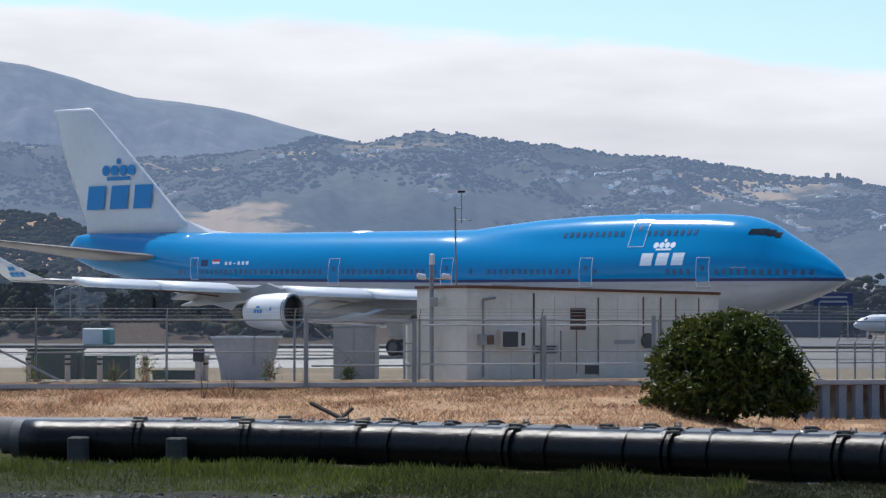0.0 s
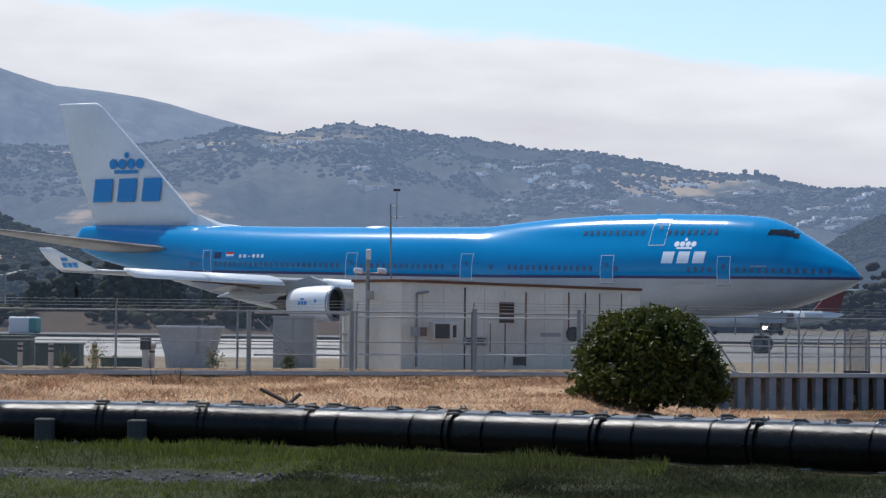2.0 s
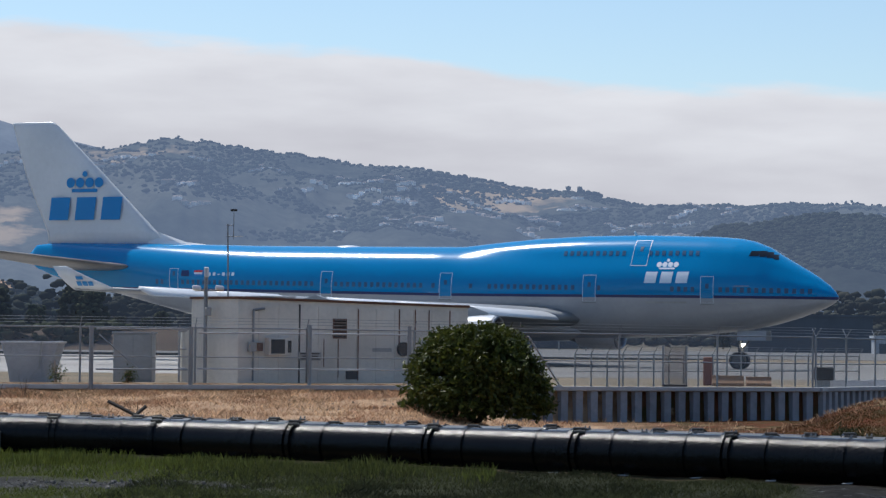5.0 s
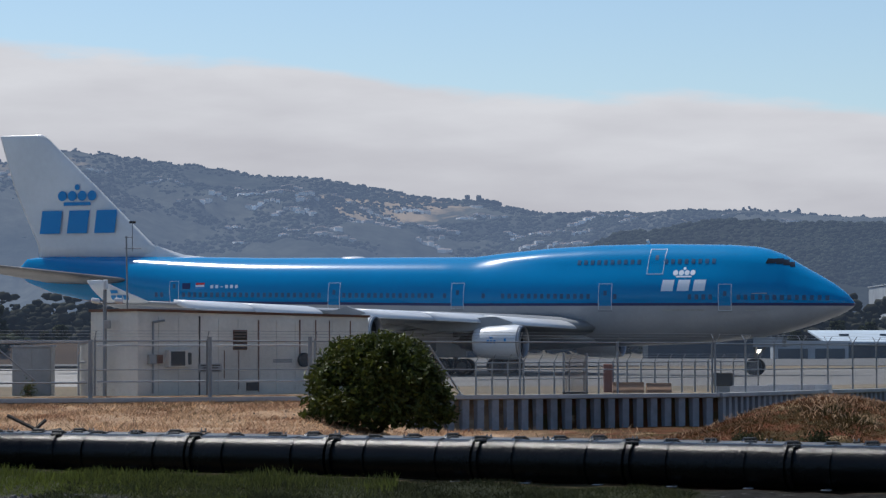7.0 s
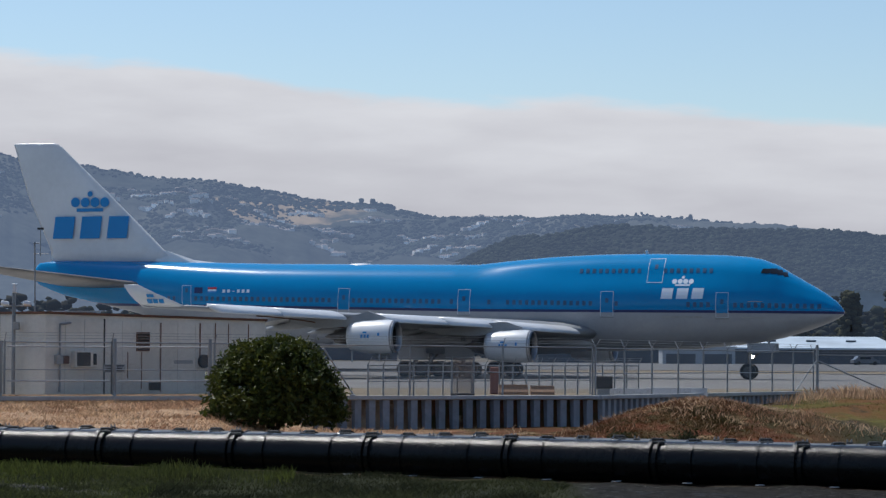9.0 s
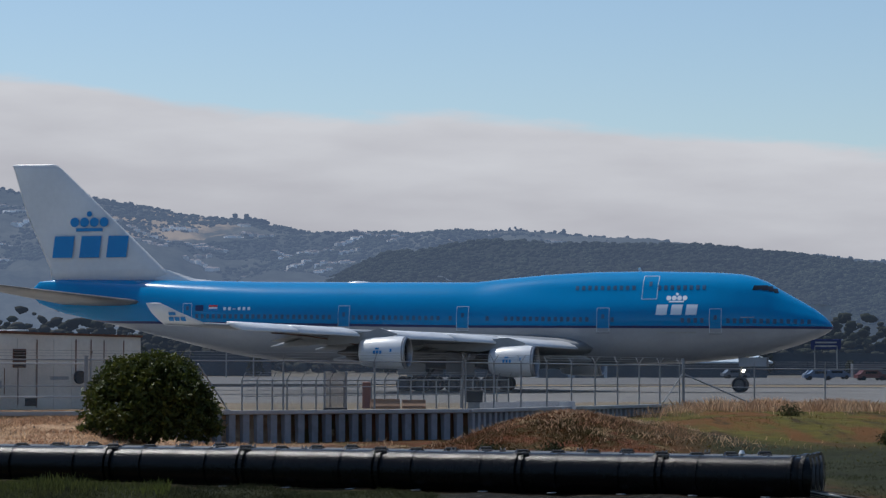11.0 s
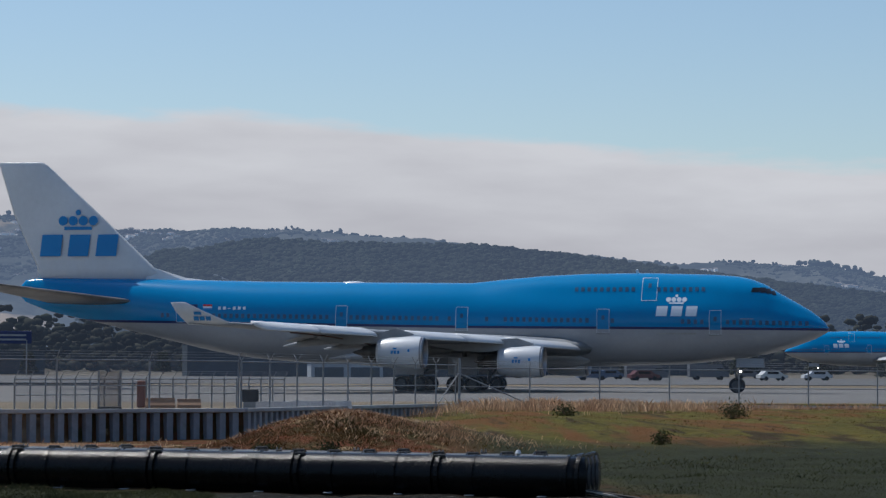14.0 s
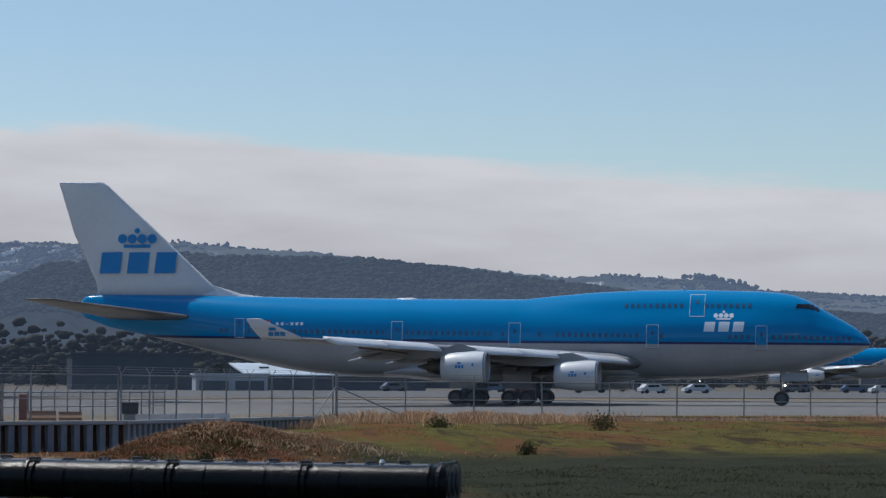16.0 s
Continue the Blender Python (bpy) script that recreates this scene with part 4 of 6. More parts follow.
def build_fence(run, spacing, zs, height, label, arms=1, group="perimeter fences"):
    fence = empty("chain_link_fence", Matrix(), label, "fence", group)
    for (a, b), (z0, z1) in zip(zip(run, run[1:]), zip(zs, zs[1:])):
        a, b = Vector((*a, z0)), Vector((*b, z1))
        length = (b - a).length
        n = max(1, round(length / spacing))
        up = Vector((0, 0, 1))
        d = (b - a).normalized()
        out = Vector((d.y, -d.x, 0))
        for i in range(n + 1):
            p = a + (b - a) * i / n
            bm = rod(p - up * 0.3, p + up * height, 0.038, 8)
            rod(p + up * height, p + up * (height + 0.3) + out * 0.2, 0.018, 5, bm)
            if arms > 1:
                rod(p + up * height, p + up * (height + 0.3) - out * 0.2 + d * 0.12, 0.018, 5, bm)
            part("post", bm, M_GALV, fence)
        part("top_rail", rod(a + up * (height - 0.04), b + up * (height - 0.04), 0.026, 8), M_GALV, fence)
        part("mid_rail", rod(a + up * height * 0.46, b + up * height * 0.46, 0.02, 8), M_GALV, fence)
        for k in range(3):
            o = out * (0.07 + 0.06 * k) + up * (height + 0.1 * (k + 1))
            part("barbed_wire", rod(a + o, b + o, 0.006, 4), M_GALV, fence)
        bm = bmesh.new()
        bm.faces.new([bm.verts.new(q) for q in (a, b, b + up * (height - 0.05), a + up * (height - 0.05))])
        part("mesh_fabric", bm, M_VEIL, fence, "thin chain-link mesh")
    return fence


build_fence([(-59.8, 76.6), (-23.6, 90.6), (-8.9, 96.6), (9.2, 104.6)], 3.65, (0.2, 0.2, 0.2, 0.12), 1.9, "galvanised chain-link fence with barbed wire on a sea wall")
build_fence([(9.3, 104.5), (21.9, 128.5)], 3.0, (0.1, 0.0), 1.9, "chain-link fence with forked barbed-wire arms running back", 2)
build_fence([(22.1, 128.5), (60.0, 124.6), (140, 116.6)], 3.6, (0.0, -0.1, -0.15), 1.75, "chain-link fence beside the taxiway on a low wall")
build_fence([(0.4, 109.5), (13.2, 126.0)], 1.05, (-0.05, -0.1), 1.3, "low inner works fence of closely set posts", group="works fences")
# corner post with its braces
cp = empty("corner_brace", pose(22.0, 128.0, 0), "steel corner post with two diagonal braces", "fence")
part("post", rod((0, 0, -0.3), (0, 0, 2.2), 0.07, 10), M_GALV, cp)
part("brace", rod((0, 0, 1.5), (-1.1, -0.6, 0.05), 0.04, 6), M_CAP, cp)
part("brace", rod((0, 0, 1.45), (3.2, -0.4, 0.05), 0.035, 6), M_GALV, cp)

# bracing struts of the long fence
for a, b in (((-1.3, 99.4, 1.9), (-0.2, 99.9, 0.2)), ((-25.2, 89.7, 1.5), (-22.9, 90.6, 0.25))):
    st = empty("fence_strut", Matrix(), "galvanised diagonal strut against the fence", "fence", "fence struts")
    part("tube", rod(a, b, 0.035, 8), M_GALV, st)
    part("foot_plate", box(0.22, 0.22, 0.05, Matrix.Translation((b[0], b[1], b[2] - 0.05)), 0.01), M_CAP, st)

# double gate posts and leaves between the boxes and the shed
gate = empty("fence_gate", pose(0, 0, 0), "galvanised double gate with heavy posts", "gate")
for x in (-15.75, -12.6):
    part("gate_post", rod((x, 93.2 + (x + 15) * 0.42, -0.1), (x, 93.2 + (x + 15) * 0.42, 2.1), 0.075, 12), M_GALV, gate)
for z in (0.65, 2.0):
    part("gate_rail", rod((-15.6, 93.0, z), (-12.7, 94.2, z), 0.03, 8), M_GALV, gate)
part("gate_brace", rod((-15.5, 93.0, 1.8), (-14.3, 93.5, 0.7), 0.025, 6), M_GALV, gate)
gate2 = empty("fence_gate", pose(0, 0, 0), "second gate leaf with pale horizontal rails before the shed", "gate")
for x in (-8.75, -5.4):
    part("gate_post", rod((x, 96.0 + (x + 8.75) * 0.4, -0.1), (x, 96.0 + (x + 8.75) * 0.4, 2.2), 0.07, 12), M_GALV, gate2)
for z in (0.68, 1.9):
    part("gate_rail", rod((-12.4, 94.4, z), (-8.9, 96.0, z), 0.03, 8), M_CAP, gate2)
    part("gate_rail", rod((-8.6, 96.2, z), (-5.5, 97.3, z), 0.03, 8), M_CAP, gate2)


# ---- equipment shed ----
def build_shed():
    a, b = Vector((-11.47, 98, 0)), Vector((-3.66, 105, 0))
    d = (b - a).normalized()
    L = (b - a).length
    shed = empty("equipment_shed", Matrix.Translation((a.x, a.y, 0.12)) @ Matrix.Rotation(math.atan2(d.y, d.x), 4, "Z"),
                 "cream metal equipment shed with rust streaks and louvred vent", "shed")
    W, H0, H1 = 2.9, 2.98, 2.82
    rings = [[(x, 0, 0), (x, W, 0), (x, W, h), (x, 0, h)] for x, h in ((0, H0), (L, H1))]
    part("body", loft(rings), M_TRAILER, shed)
    rings = [[(x, -0.06, h), (x, W + 0.06, h), (x, W + 0.06, h + 0.09), (x, -0.06, h + 0.09)] for x, h in ((-0.06, H0), (L + 0.06, H1))]
    part("roof_edge", loft(rings), M_RUST, shed, "rusty brown roof edge")
    n = 12
    for i in range(n):
        x = L * i / n
        part("wall_panel", box(L / n - 0.012, 0.03, 2.78 - 0.0125 * i, Matrix.Translation((x + L / n / 2, -0.012, 1.42 - 0.006 * i)), 0.003), M_TRAILER, shed)
    part("panel_joint", box(0.06, 0.05, 2.8, Matrix.Translation((2.66, -0.012, 1.42))), M_DARK, shed, "dark vertical joint")
    part("roof_patch", box(1.5, 1.0, 0.05, Matrix.Translation((1.7, 0.45, H0 + 0.1))), M_CAP, shed)
    vent = part("louvre_vent", box(0.62, 0.05, 0.72, Matrix.Translation((4.45, -0.04, 1.98))), M_RUST, shed, "brown rusted louvre")
    for k in range(6):
        part("slat", box(0.52, 0.07, 0.05, Matrix.Translation((4.45, -0.07, 1.7 + k * 0.11)) @ pose(0, 0, 0, 30, 0, 0)), M_WOODOLD, vent)
    ac = part("air_conditioner", box(1.0, 0.3, 0.62, Matrix.Translation((1.65, -0.15, 1.32)), 0.02), M_TRAILER, shed, "cream air-conditioning unit")
    part("grille", box(0.6, 0.02, 0.5, Matrix.Translation((1.52, -0.31, 1.32))), M_DARK, ac, "dark grille")
    part("grille", box(0.14, 0.02, 0.42, Matrix.Translation((2.03, -0.31, 1.32))), M_DARK, ac, "dark grille")
    sign = part("warning_sign", box(1.02, 0.02, 0.3, Matrix.Translation((3.1, -0.06, 0.98))), M_BOXGREY, shed, "faded grey notice board")
    for k in range(3):
        part("text_bar", box(0.85 - 0.15 * (k % 2), 0.012, 0.04, Matrix.Translation((3.1, -0.074, 1.07 - k * 0.09))), M_DARK, sign)
    part("meter_box", box(0.3, 0.16, 0.34, Matrix.Translation((0.55, -0.09, 1.3)), 0.01), M_BOXGREY, shed)
    part("meter_box", box(0.26, 0.14, 0.3, Matrix.Translation((0.86, -0.08, 1.3)), 0.01), M_RUST, shed, "brown box")
    bm = rod((0.62, -0.06, 0.1), (0.62, -0.06, 2.6), 0.04, 8)
    rod((0.62, -0.06, 2.6), (1.1, -0.06, 2.66), 0.04, 8, bm)
    part("conduit", bm, M_GALV, shed)
    for x, z0, z1, w in ((5.3, 0.1, 2.7, 0.03), (7.2, 1.2, 2.72, 0.035), (7.95, 1.4, 2.72, 0.03), (8.6, 1.8, 2.7, 0.025), (3.75, 0.6, 1.6, 0.02), (9.6, 1.6, 2.7, 0.03), (4.4, 0.2, 1.6, 0.02)):
        part("rust_streak", box(w * 1.8, 0.008, z1 - z0, Matrix.Translation((x, -0.034, (z0 + z1) / 2))), M_RUST, shed, "brown rust streak")
    part("stencil_bar", box(0.9, 0.006, 0.14, Matrix.Translation((6.4, -0.034, 1.22))), M_BOXGREY, shed)
    part("wall_fan", rod((7.35, -0.02, 1.25), (7.35, -0.16, 1.25), 0.26, 14), M_DARK, shed, "dark round fan cowl")
    part("floor_vent", box(0.5, 0.05, 0.3, Matrix.Translation((5.0, -0.05, 0.3))), M_DARK, shed)
    return shed


build_shed()


def build_pole():
    pole = empty("camera_pole", pose(-12.75, 99, 0.1), "grey pole with security cameras and floodlight heads", "pole")
    part("shaft", rod((0, 0, 0), (0, 0, 3.9), 0.07, 12), M_GALV, pole)
    part("camera_head", box(0.16, 0.2, 0.36, Matrix.Translation((0.02, -0.05, 3.95)), 0.03), M_WHITE, pole, "white camera housing")
    part("cross_arm", rod((-0.4, 0, 3.3), (0.65, 0, 3.3), 0.03, 8), M_GALV, pole)
    for x in (-0.32, 0.5):
        part("flood_head", box(0.3, 0.2, 0.15, Matrix.Translation((x, -0.1, 3.38)) @ pose(0, 0, 0, -20, 8, 0), 0.03), M_WHITE, pole, "pale angled flood head")
    part("junction_box", box(0.24, 0.15, 0.3, Matrix.Translation((0.1, -0.1, 2.55)), 0.02), M_BOXGREY, pole)
    mast = empty("weather_mast", pose(-12.15, 101, 0.1), "slim grey weather mast with wind vane arms", "mast")
    part("shaft", rod((0, 0, 0), (-0.1, 0, 5.75), 0.03, 8), M_GALV, mast)
    part("upper_shaft", rod((0.12, 0, 5.2), (0.12, 0, 6.25), 0.016, 6), M_GALV, mast)
    part("cross_arm", rod((-0.15, 0, 5.3), (0.45, 0, 5.3), 0.014, 6), M_GALV, mast)
    part("cross_arm", rod((-0.15, 0, 5.7), (0.15, 0, 5.7), 0.014, 6), M_GALV, mast)
    part("wind_vane", box(0.24, 0.02, 0.08, Matrix.Translation((0.12, 0, 6.25))), M_DARK, mast)
    rack = empty("valve_rack", pose(-13.0, 100.6, 0.1), "pale pipework rack beside the shed", "pipework")
    for x in (-0.9, -0.2, 0.75):
        part("upright", rod((x, 0, 0), (x, 0, 2.0), 0.04, 8), M_CAP, rack)
    for z in (0.5, 1.2, 1.85):
        part("rail", rod((-0.9, 0, z), (1.1, 0, z), 0.04, 8), M_CAP, rack)
    part("brace", rod((0.2, 0, 0.1), (0.9, 0, 1.1), 0.03, 6), M_CAP, rack)
    part("tank", rod((-0.55, 0.3, 0), (-0.55, 0.3, 1.9), 0.35, 16), M_TRAILER, rack)


build_pole()


def build_boxes():
    bin_ = empty("tapered_hopper", pose(-18.6, 97.5, 0.12), "pale grey tapered metal hopper with a rim", "container")
    rings = [[(-w, -0.7, z), (w, -0.7, z), (w, 0.7, z), (-w, 0.7, z)] for w, z in ((0.68, 0.0), (0.74, 0.45), (1.0, 1.36))]
    part("body", loft(rings), M_CAP, bin_)
    part("rim", loft([[(-1.04, -0.74, z), (1.04, -0.74, z), (1.04, 0.74, z), (-1.04, 0.74, z)] for z in (1.36, 1.42)]), M_WHITE, bin_)
    part("rib", box(0.05, 0.04, 0.95, Matrix.Translation((0.4, -0.74, 0.95)) @ pose(0, 0, 0, 0, 4, 0)), M_BOXGREY, bin_)
    cab = empty("electrical_cabinet", pose(-15.5, 100.5, 0.1), "grey steel electrical cabinet with two doors", "cabinet")
    part("body", box(1.4, 0.9, 1.75, Matrix.Translation((0, 0, 0.88)), 0.02), M_BOXGREY, cab)
    for x in (-0.34, 0.34):
        part("door", box(0.64, 0.03, 1.6, Matrix.Translation((x, -0.46, 0.9)), 0.01), M_BOXGREY, cab)
    part("cap", box(1.5, 1.0, 0.06, Matrix.Translation((0, 0, 1.78))), M_CAP, cab)
    part("small_vent", box(0.2, 0.02, 0.14, Matrix.Translation((-0.15, -0.49, 0.25))), M_DARK, cab)
    green = mat("dark_green_box_paint", (0.045, 0.075, 0.06), 0.6, grain=0.12)
    for x, w, h in ((-24.7, 1.7, 0.95), (-22.9, 1.5, 0.72), (-20.6, 1.6, 0.26)):
        g = empty("utility_box", pose(x, 96.6, 0.15), "low dark green utility box by the fence", "utility box", "utility boxes")
        part("body", box(w, 0.8, h, Matrix.Translation((0, 0, h / 2)), 0.03), green, g)
        part("lid", box(w + 0.08, 0.88, 0.06, Matrix.Translation((0, 0, h + 0.02)), 0.01), green, g)
    post = mat("pale_bollard_paint", (0.42, 0.38, 0.33), 0.7, grain=0.15)
    first = None
    for x in (-24.55, -23.4, -22.45, -21.1, -19.3):
        m = pose(x, 93.2 + (x + 24) * 0.32, 0.1)
        if first:
            copy_thing(first, m)
            continue
        first = empty("bollard", m, "pale bollard with dark reflective bands", "bollard", "row of bollards")
        part("shaft", rod((0, 0, -0.2), (0, 0, 0.85), 0.085, 14), post, first)
        for z in (0.55, 0.7):
            part("band", rod((0, 0, z), (0, 0, z + 0.07), 0.092, 14), M_DARK, first, "dark band")
    meter = empty("meter_post", pose(-19.5, 94.6, 0.1), "dark meter box on a pale post", "meter")
    part("post", box(0.2, 0.2, 0.7, Matrix.Translation((0, 0, 0.3)), 0.01), M_CAP, meter)
    part("meter", box(0.34, 0.22, 0.42, Matrix.Translation((0, 0, 0.85)), 0.03), M_DARK, meter)
    part("dial", rod((0.2, -0.05, 0.8), (0.34, -0.05, 0.8), 0.1, 10), M_BOXGREY, meter)
    # works gear behind the right-hand fence
    orange = mat("faded_orange_paint", (0.30, 0.17, 0.09), 0.7, grain=0.15)
    rusty = mat("dull_red_post_paint", (0.20, 0.08, 0.055), 0.7, grain=0.2)
    for x, y, w, h in ((6.5, 112, 0.62, 0.42), (7.75, 112.4, 0.5, 0.38)):
        o = empty("barrier_block", pose(x, y, 0.0), "faded orange water-filled barrier behind the fence", "barrier", "orange barriers")
        rings = [[(-w, -s, z), (w, -s, z), (w, s, z), (-w, s, z)] for s, z in ((0.3, 0), (0.28, 0.12), (0.14, h * 0.7), (0.12, h))]
        part("body", loft(rings), orange, o)
        part("foot", box(w * 1.9, 0.64, 0.06, Matrix.Translation((0, 0, 0.03))), orange, o)
    tall = empty("warning_post", pose(5.75, 113, 0.0), "orange warning post behind the fence", "post")
    part("shaft", box(0.36, 0.3, 1.15, Matrix.Translation((0, 0, 0.57)), 0.04), rusty, tall)
    blk = empty("junction_cabinet", pose(10.2, 111, 0.0), "small black junction cabinet on a stand", "cabinet")
    part("body", box(0.75, 0.4, 0.52, Matrix.Translation((0, 0, 0.55)), 0.03), M_DARK, blk)
    part("stand", box(0.5, 0.3, 0.35, Matrix.Translation((0, 0, 0.16))), M_GALV, blk)
    for x, y, w in ((11.2, 111.5, 2.2), (13.6, 114, 2.6)):
        k = empty("concrete_barrier", pose(x, y, -0.05), "low pale concrete barrier behind the fence", "barrier", "concrete barriers")
        part("body", loft([[(e, -0.3, 0), (e, -0.22, 0.12), (e, -0.1, 0.34), (e, 0.1, 0.34), (e, 0.22, 0.12), (e, 0.3, 0)] for e in (-w / 2, w / 2)]), M_CAP, k)
    tan = veil((0.23, 0.16, 0.115), 0.18, 0.4)
    k = empty("wire_cage", pose(4.2, 107.5, 0.0), "tall brown mesh-sided cage on a pallet", "cage")
    part("pallet", box(0.95, 0.95, 0.12, Matrix.Translation((0, 0, 0.06))), M_WOODOLD, k)
    for a, b in ((-1, -1), (1, -1), (1, 1), (-1, 1)):
        part("corner_post", rod((a * 0.44, b * 0.44, 0.12), (a * 0.44, b * 0.44, 1.6), 0.03, 6), M_GALV, k)
    for q in range(4):
        m = Matrix.Rotation(q * math.pi / 2, 4, "Z")
        bm = bmesh.new()
        bm.faces.new([bm.verts.new(m @ Vector(v)) for v in ((-0.42, -0.44, 0.14), (0.42, -0.44, 0.14), (0.42, -0.44, 1.56), (-0.42, -0.44, 1.56))])
        part("mesh_side", bm, tan, k)


build_boxes()


# ---- dredge pipes ----
def build_pipes():
    spots = [-14.8, -12.4, -9.85, -6.35, -3.0, 0.33, 3.6, 6.9, 10.0]
    for k in range(4):
        off, r = 0.98 * k, 0.47 if k == 0 else 0.44
        end = 13.15 + 0.26 * k
        start = -17.4 - 0.5 * k
        p = empty("dredge_pipe", Matrix(), "long black plastic dredge pipe with bolted couplings" if k == 0 else "weathered grey-black pipe lying behind the first", "pipe", "parallel dredge pipes")
        cz = lambda x: interp(x, [-20, -14, -9.85, -4, 2, 13.6], [-0.66, -0.64, -0.69, -0.68, -0.66, -0.69])
        pt = lambda x: Vector((x, pipe_line(x) + 0.9 * off, cz(x)))
        xs = [start + (end - start) * i / 64 for i in range(65)]
        rings = []
        for x in xs:
            wob = 0.012 * noise.noise((x * 0.9, k * 7.1, 0)) + (0.006 if k == 0 else 0)
            q = pt(x)
            rings.append([(q.x + 0.2 * 0.44 * math.cos(a) * r, q.y + math.cos(a) * r, q.z + math.sin(a) * (r + wob)) for a in [2 * math.pi * i / 28 for i in range(28)]])
        part("pipe_run", loft(rings), M_PIPE if k == 0 else M_PIPEGREY, p, "", True)

        def hoop(name, x, w, rr, m):
            a, b = pt(x - w / 2), pt(x + w / 2)
            part(name, rod(a, b, rr, 28), m, p)
        for j, s in enumerate(spots):
            s = s + (0 if k == 0 else 0.9 * k)
            if not start < s < end - 1:
                continue
            hoop("coupling_flange", s - 0.075, 0.085, r + 0.06, M_PIPE)
            hoop("coupling_flange", s + 0.075, 0.085, r + 0.06, M_PIPE)
            hoop("weld_bead", s - 0.85, 0.03, r + 0.022, M_PIPE)
            hoop("weld_bead", s + 0.85, 0.03, r + 0.022, M_PIPE)
            q = pt(s)
            for a in (60, 80, 100, 120):
                c = q + Vector((0, math.cos(radians(a)), math.sin(radians(a)))) * (r + 0.065)
                part("bolt", box(0.27, 0.05, 0.055, Matrix.Translation(c), 0.012), M_DARKMETAL, p)
        hoop("end_flange", end - 0.05, 0.08, r + 0.09, M_PIPE)
        hoop("end_flange", end - 0.3, 0.06, r + 0.05, M_PIPE)
    # small fittings standing on the pipes
    rnd = random.Random(4)
    for i in range(15):
        x = -11 + i * 1.62 + rnd.uniform(-0.3, 0.3)
        f = empty("pipe_clamp", Matrix.Translation((x, pipe_line(x) + 0.9 + rnd.choice((0, 0.9, 1.8)), interp(x, [-20, 14], [-0.19, -0.23]))), "small rusty bolted clamp on a pipe", "clamp", "pipe clamps")
        part("saddle", box(0.16, 0.12, 0.05, Matrix.Translation((0, 0, 0.0)), 0.015), M_DARKMETAL, f)
        for dx in (-0.08, 0.08):
            part("bolt", rod((dx * 0.6, 0, 0.02), (dx * 0.6, 0, 0.08), 0.02, 6), M_GALV, f)
    marker = empty("bollard_light", pose(11.9, 58.75, -0.24), "small white marker light standing on the pipe", "marker light")
    part("stem", rod((0, 0, 0), (0, 0, 0.06), 0.04, 8), M_GALV, marker)
    part("cap", rod((0, 0, 0.06), (0, 0, 0.14), 0.08, 10, r2=0.04), M_WHITE, marker)
    for x in (-16.0, -13.8):
        s = empty("pipe_support", pose(x, pipe_line(x) - 0.75, -1.2), "dark concrete block supporting the pipe", "support", "pipe supports")
        part("block", box(0.38, 0.45, 0.85, Matrix.Translation((0, 0, 0.26)), 0.03), M_DARKBLOCK, s)
    # row of pale plates that imitates light gleaming through below the pipe
    x = -8.0
    while x < 13:
        s = empty("pipe_gleam", pose(x, pipe_line(x) - 0.5, -1.12, 0, 0, -20), "flat pale plate standing for a gleam of light under the pipe", "skid", "pipe skids")
        part("plate", box(0.2, 0.16, 0.02, None, 0.006), M_CAP, s)
        part("chock", box(0.14, 0.2, 0.1, Matrix.Translation((0, 0.35, 0.05)), 0.02), M_WOODOLD, s)
        x += 1.55
    for j in range(6):
        b = empty("timber_plank", Matrix.Translation((13.2 + j * 0.2, 57.4 - 0.2 * j, -1.08 - 0.008 * j)) @ pose(0, 0, 0, 0, 6, -28 - 3 * j), "weathered plank lying below the pipe end", "plank", "loose planks")
        part("board", box(2.6, 0.14, 0.05, None, 0.008), M_WOODOLD if j % 2 else M_TRAILER, b)
    deb = empty("broken_frame", pose(-11.35, 72.4, -0.55), "heap of broken dark timber frame pieces", "debris")
    for a, b in (((-0.7, 0, 0.0), (1.0, 0.1, 0.3)), ((-0.4, 0.1, 0.66), (0.4, 0, 0.28)), ((0.1, 0, 0.1), (0.6, 0.1, 0.55)), ((-0.9, -0.1, 0.1), (0.5, -0.1, 0.22)), ((0.3, 0, 0.3), (1.1, 0.0, 0.08))):
        part("timber", rod(a, b, 0.05, 5), M_WOODOLD, deb)


build_pipes()


# ---- the round shrub before the wall ----
def leaf_cloud(spots, size, rnd, up=0.3):
    """Small folded leaves: two triangles each."""
    vs, fs = [], []
    for c in spots:
        n = Vector((rnd.gauss(0, 1), rnd.gauss(0, 1), rnd.gauss(0, 1) + up)).normalized()
        t = n.orthogonal().normalized()
        t.rotate(Matrix.Rotation(rnd.uniform(0, 6.283), 3, n))
        s = size * rnd.uniform(0.6, 1.35)
        b = n.cross(t)
        k = len(vs)
        vs += [c - t * s, c + b * s * 0.42 + n * s * 0.12, c + t * s, c - b * s * 0.42 + n * s * 0.12]
        fs += [(k, k + 1, k + 2), (k, k + 2, k + 3)]
    return vs, fs


def mesh_part(name, vs, fs, material, parent, label="", smooth=False):
    me = bpy.data.meshes.new(name)
    me.from_pydata([tuple(v) for v in vs], [], fs)
    me.materials.append(material)
    if smooth:
        me.polygons.foreach_set("use_smooth", [True] * len(fs))
    ob = new(name, me)
    if parent:
        ob.parent = parent
    if label:
        ob["label"] = label
    return ob


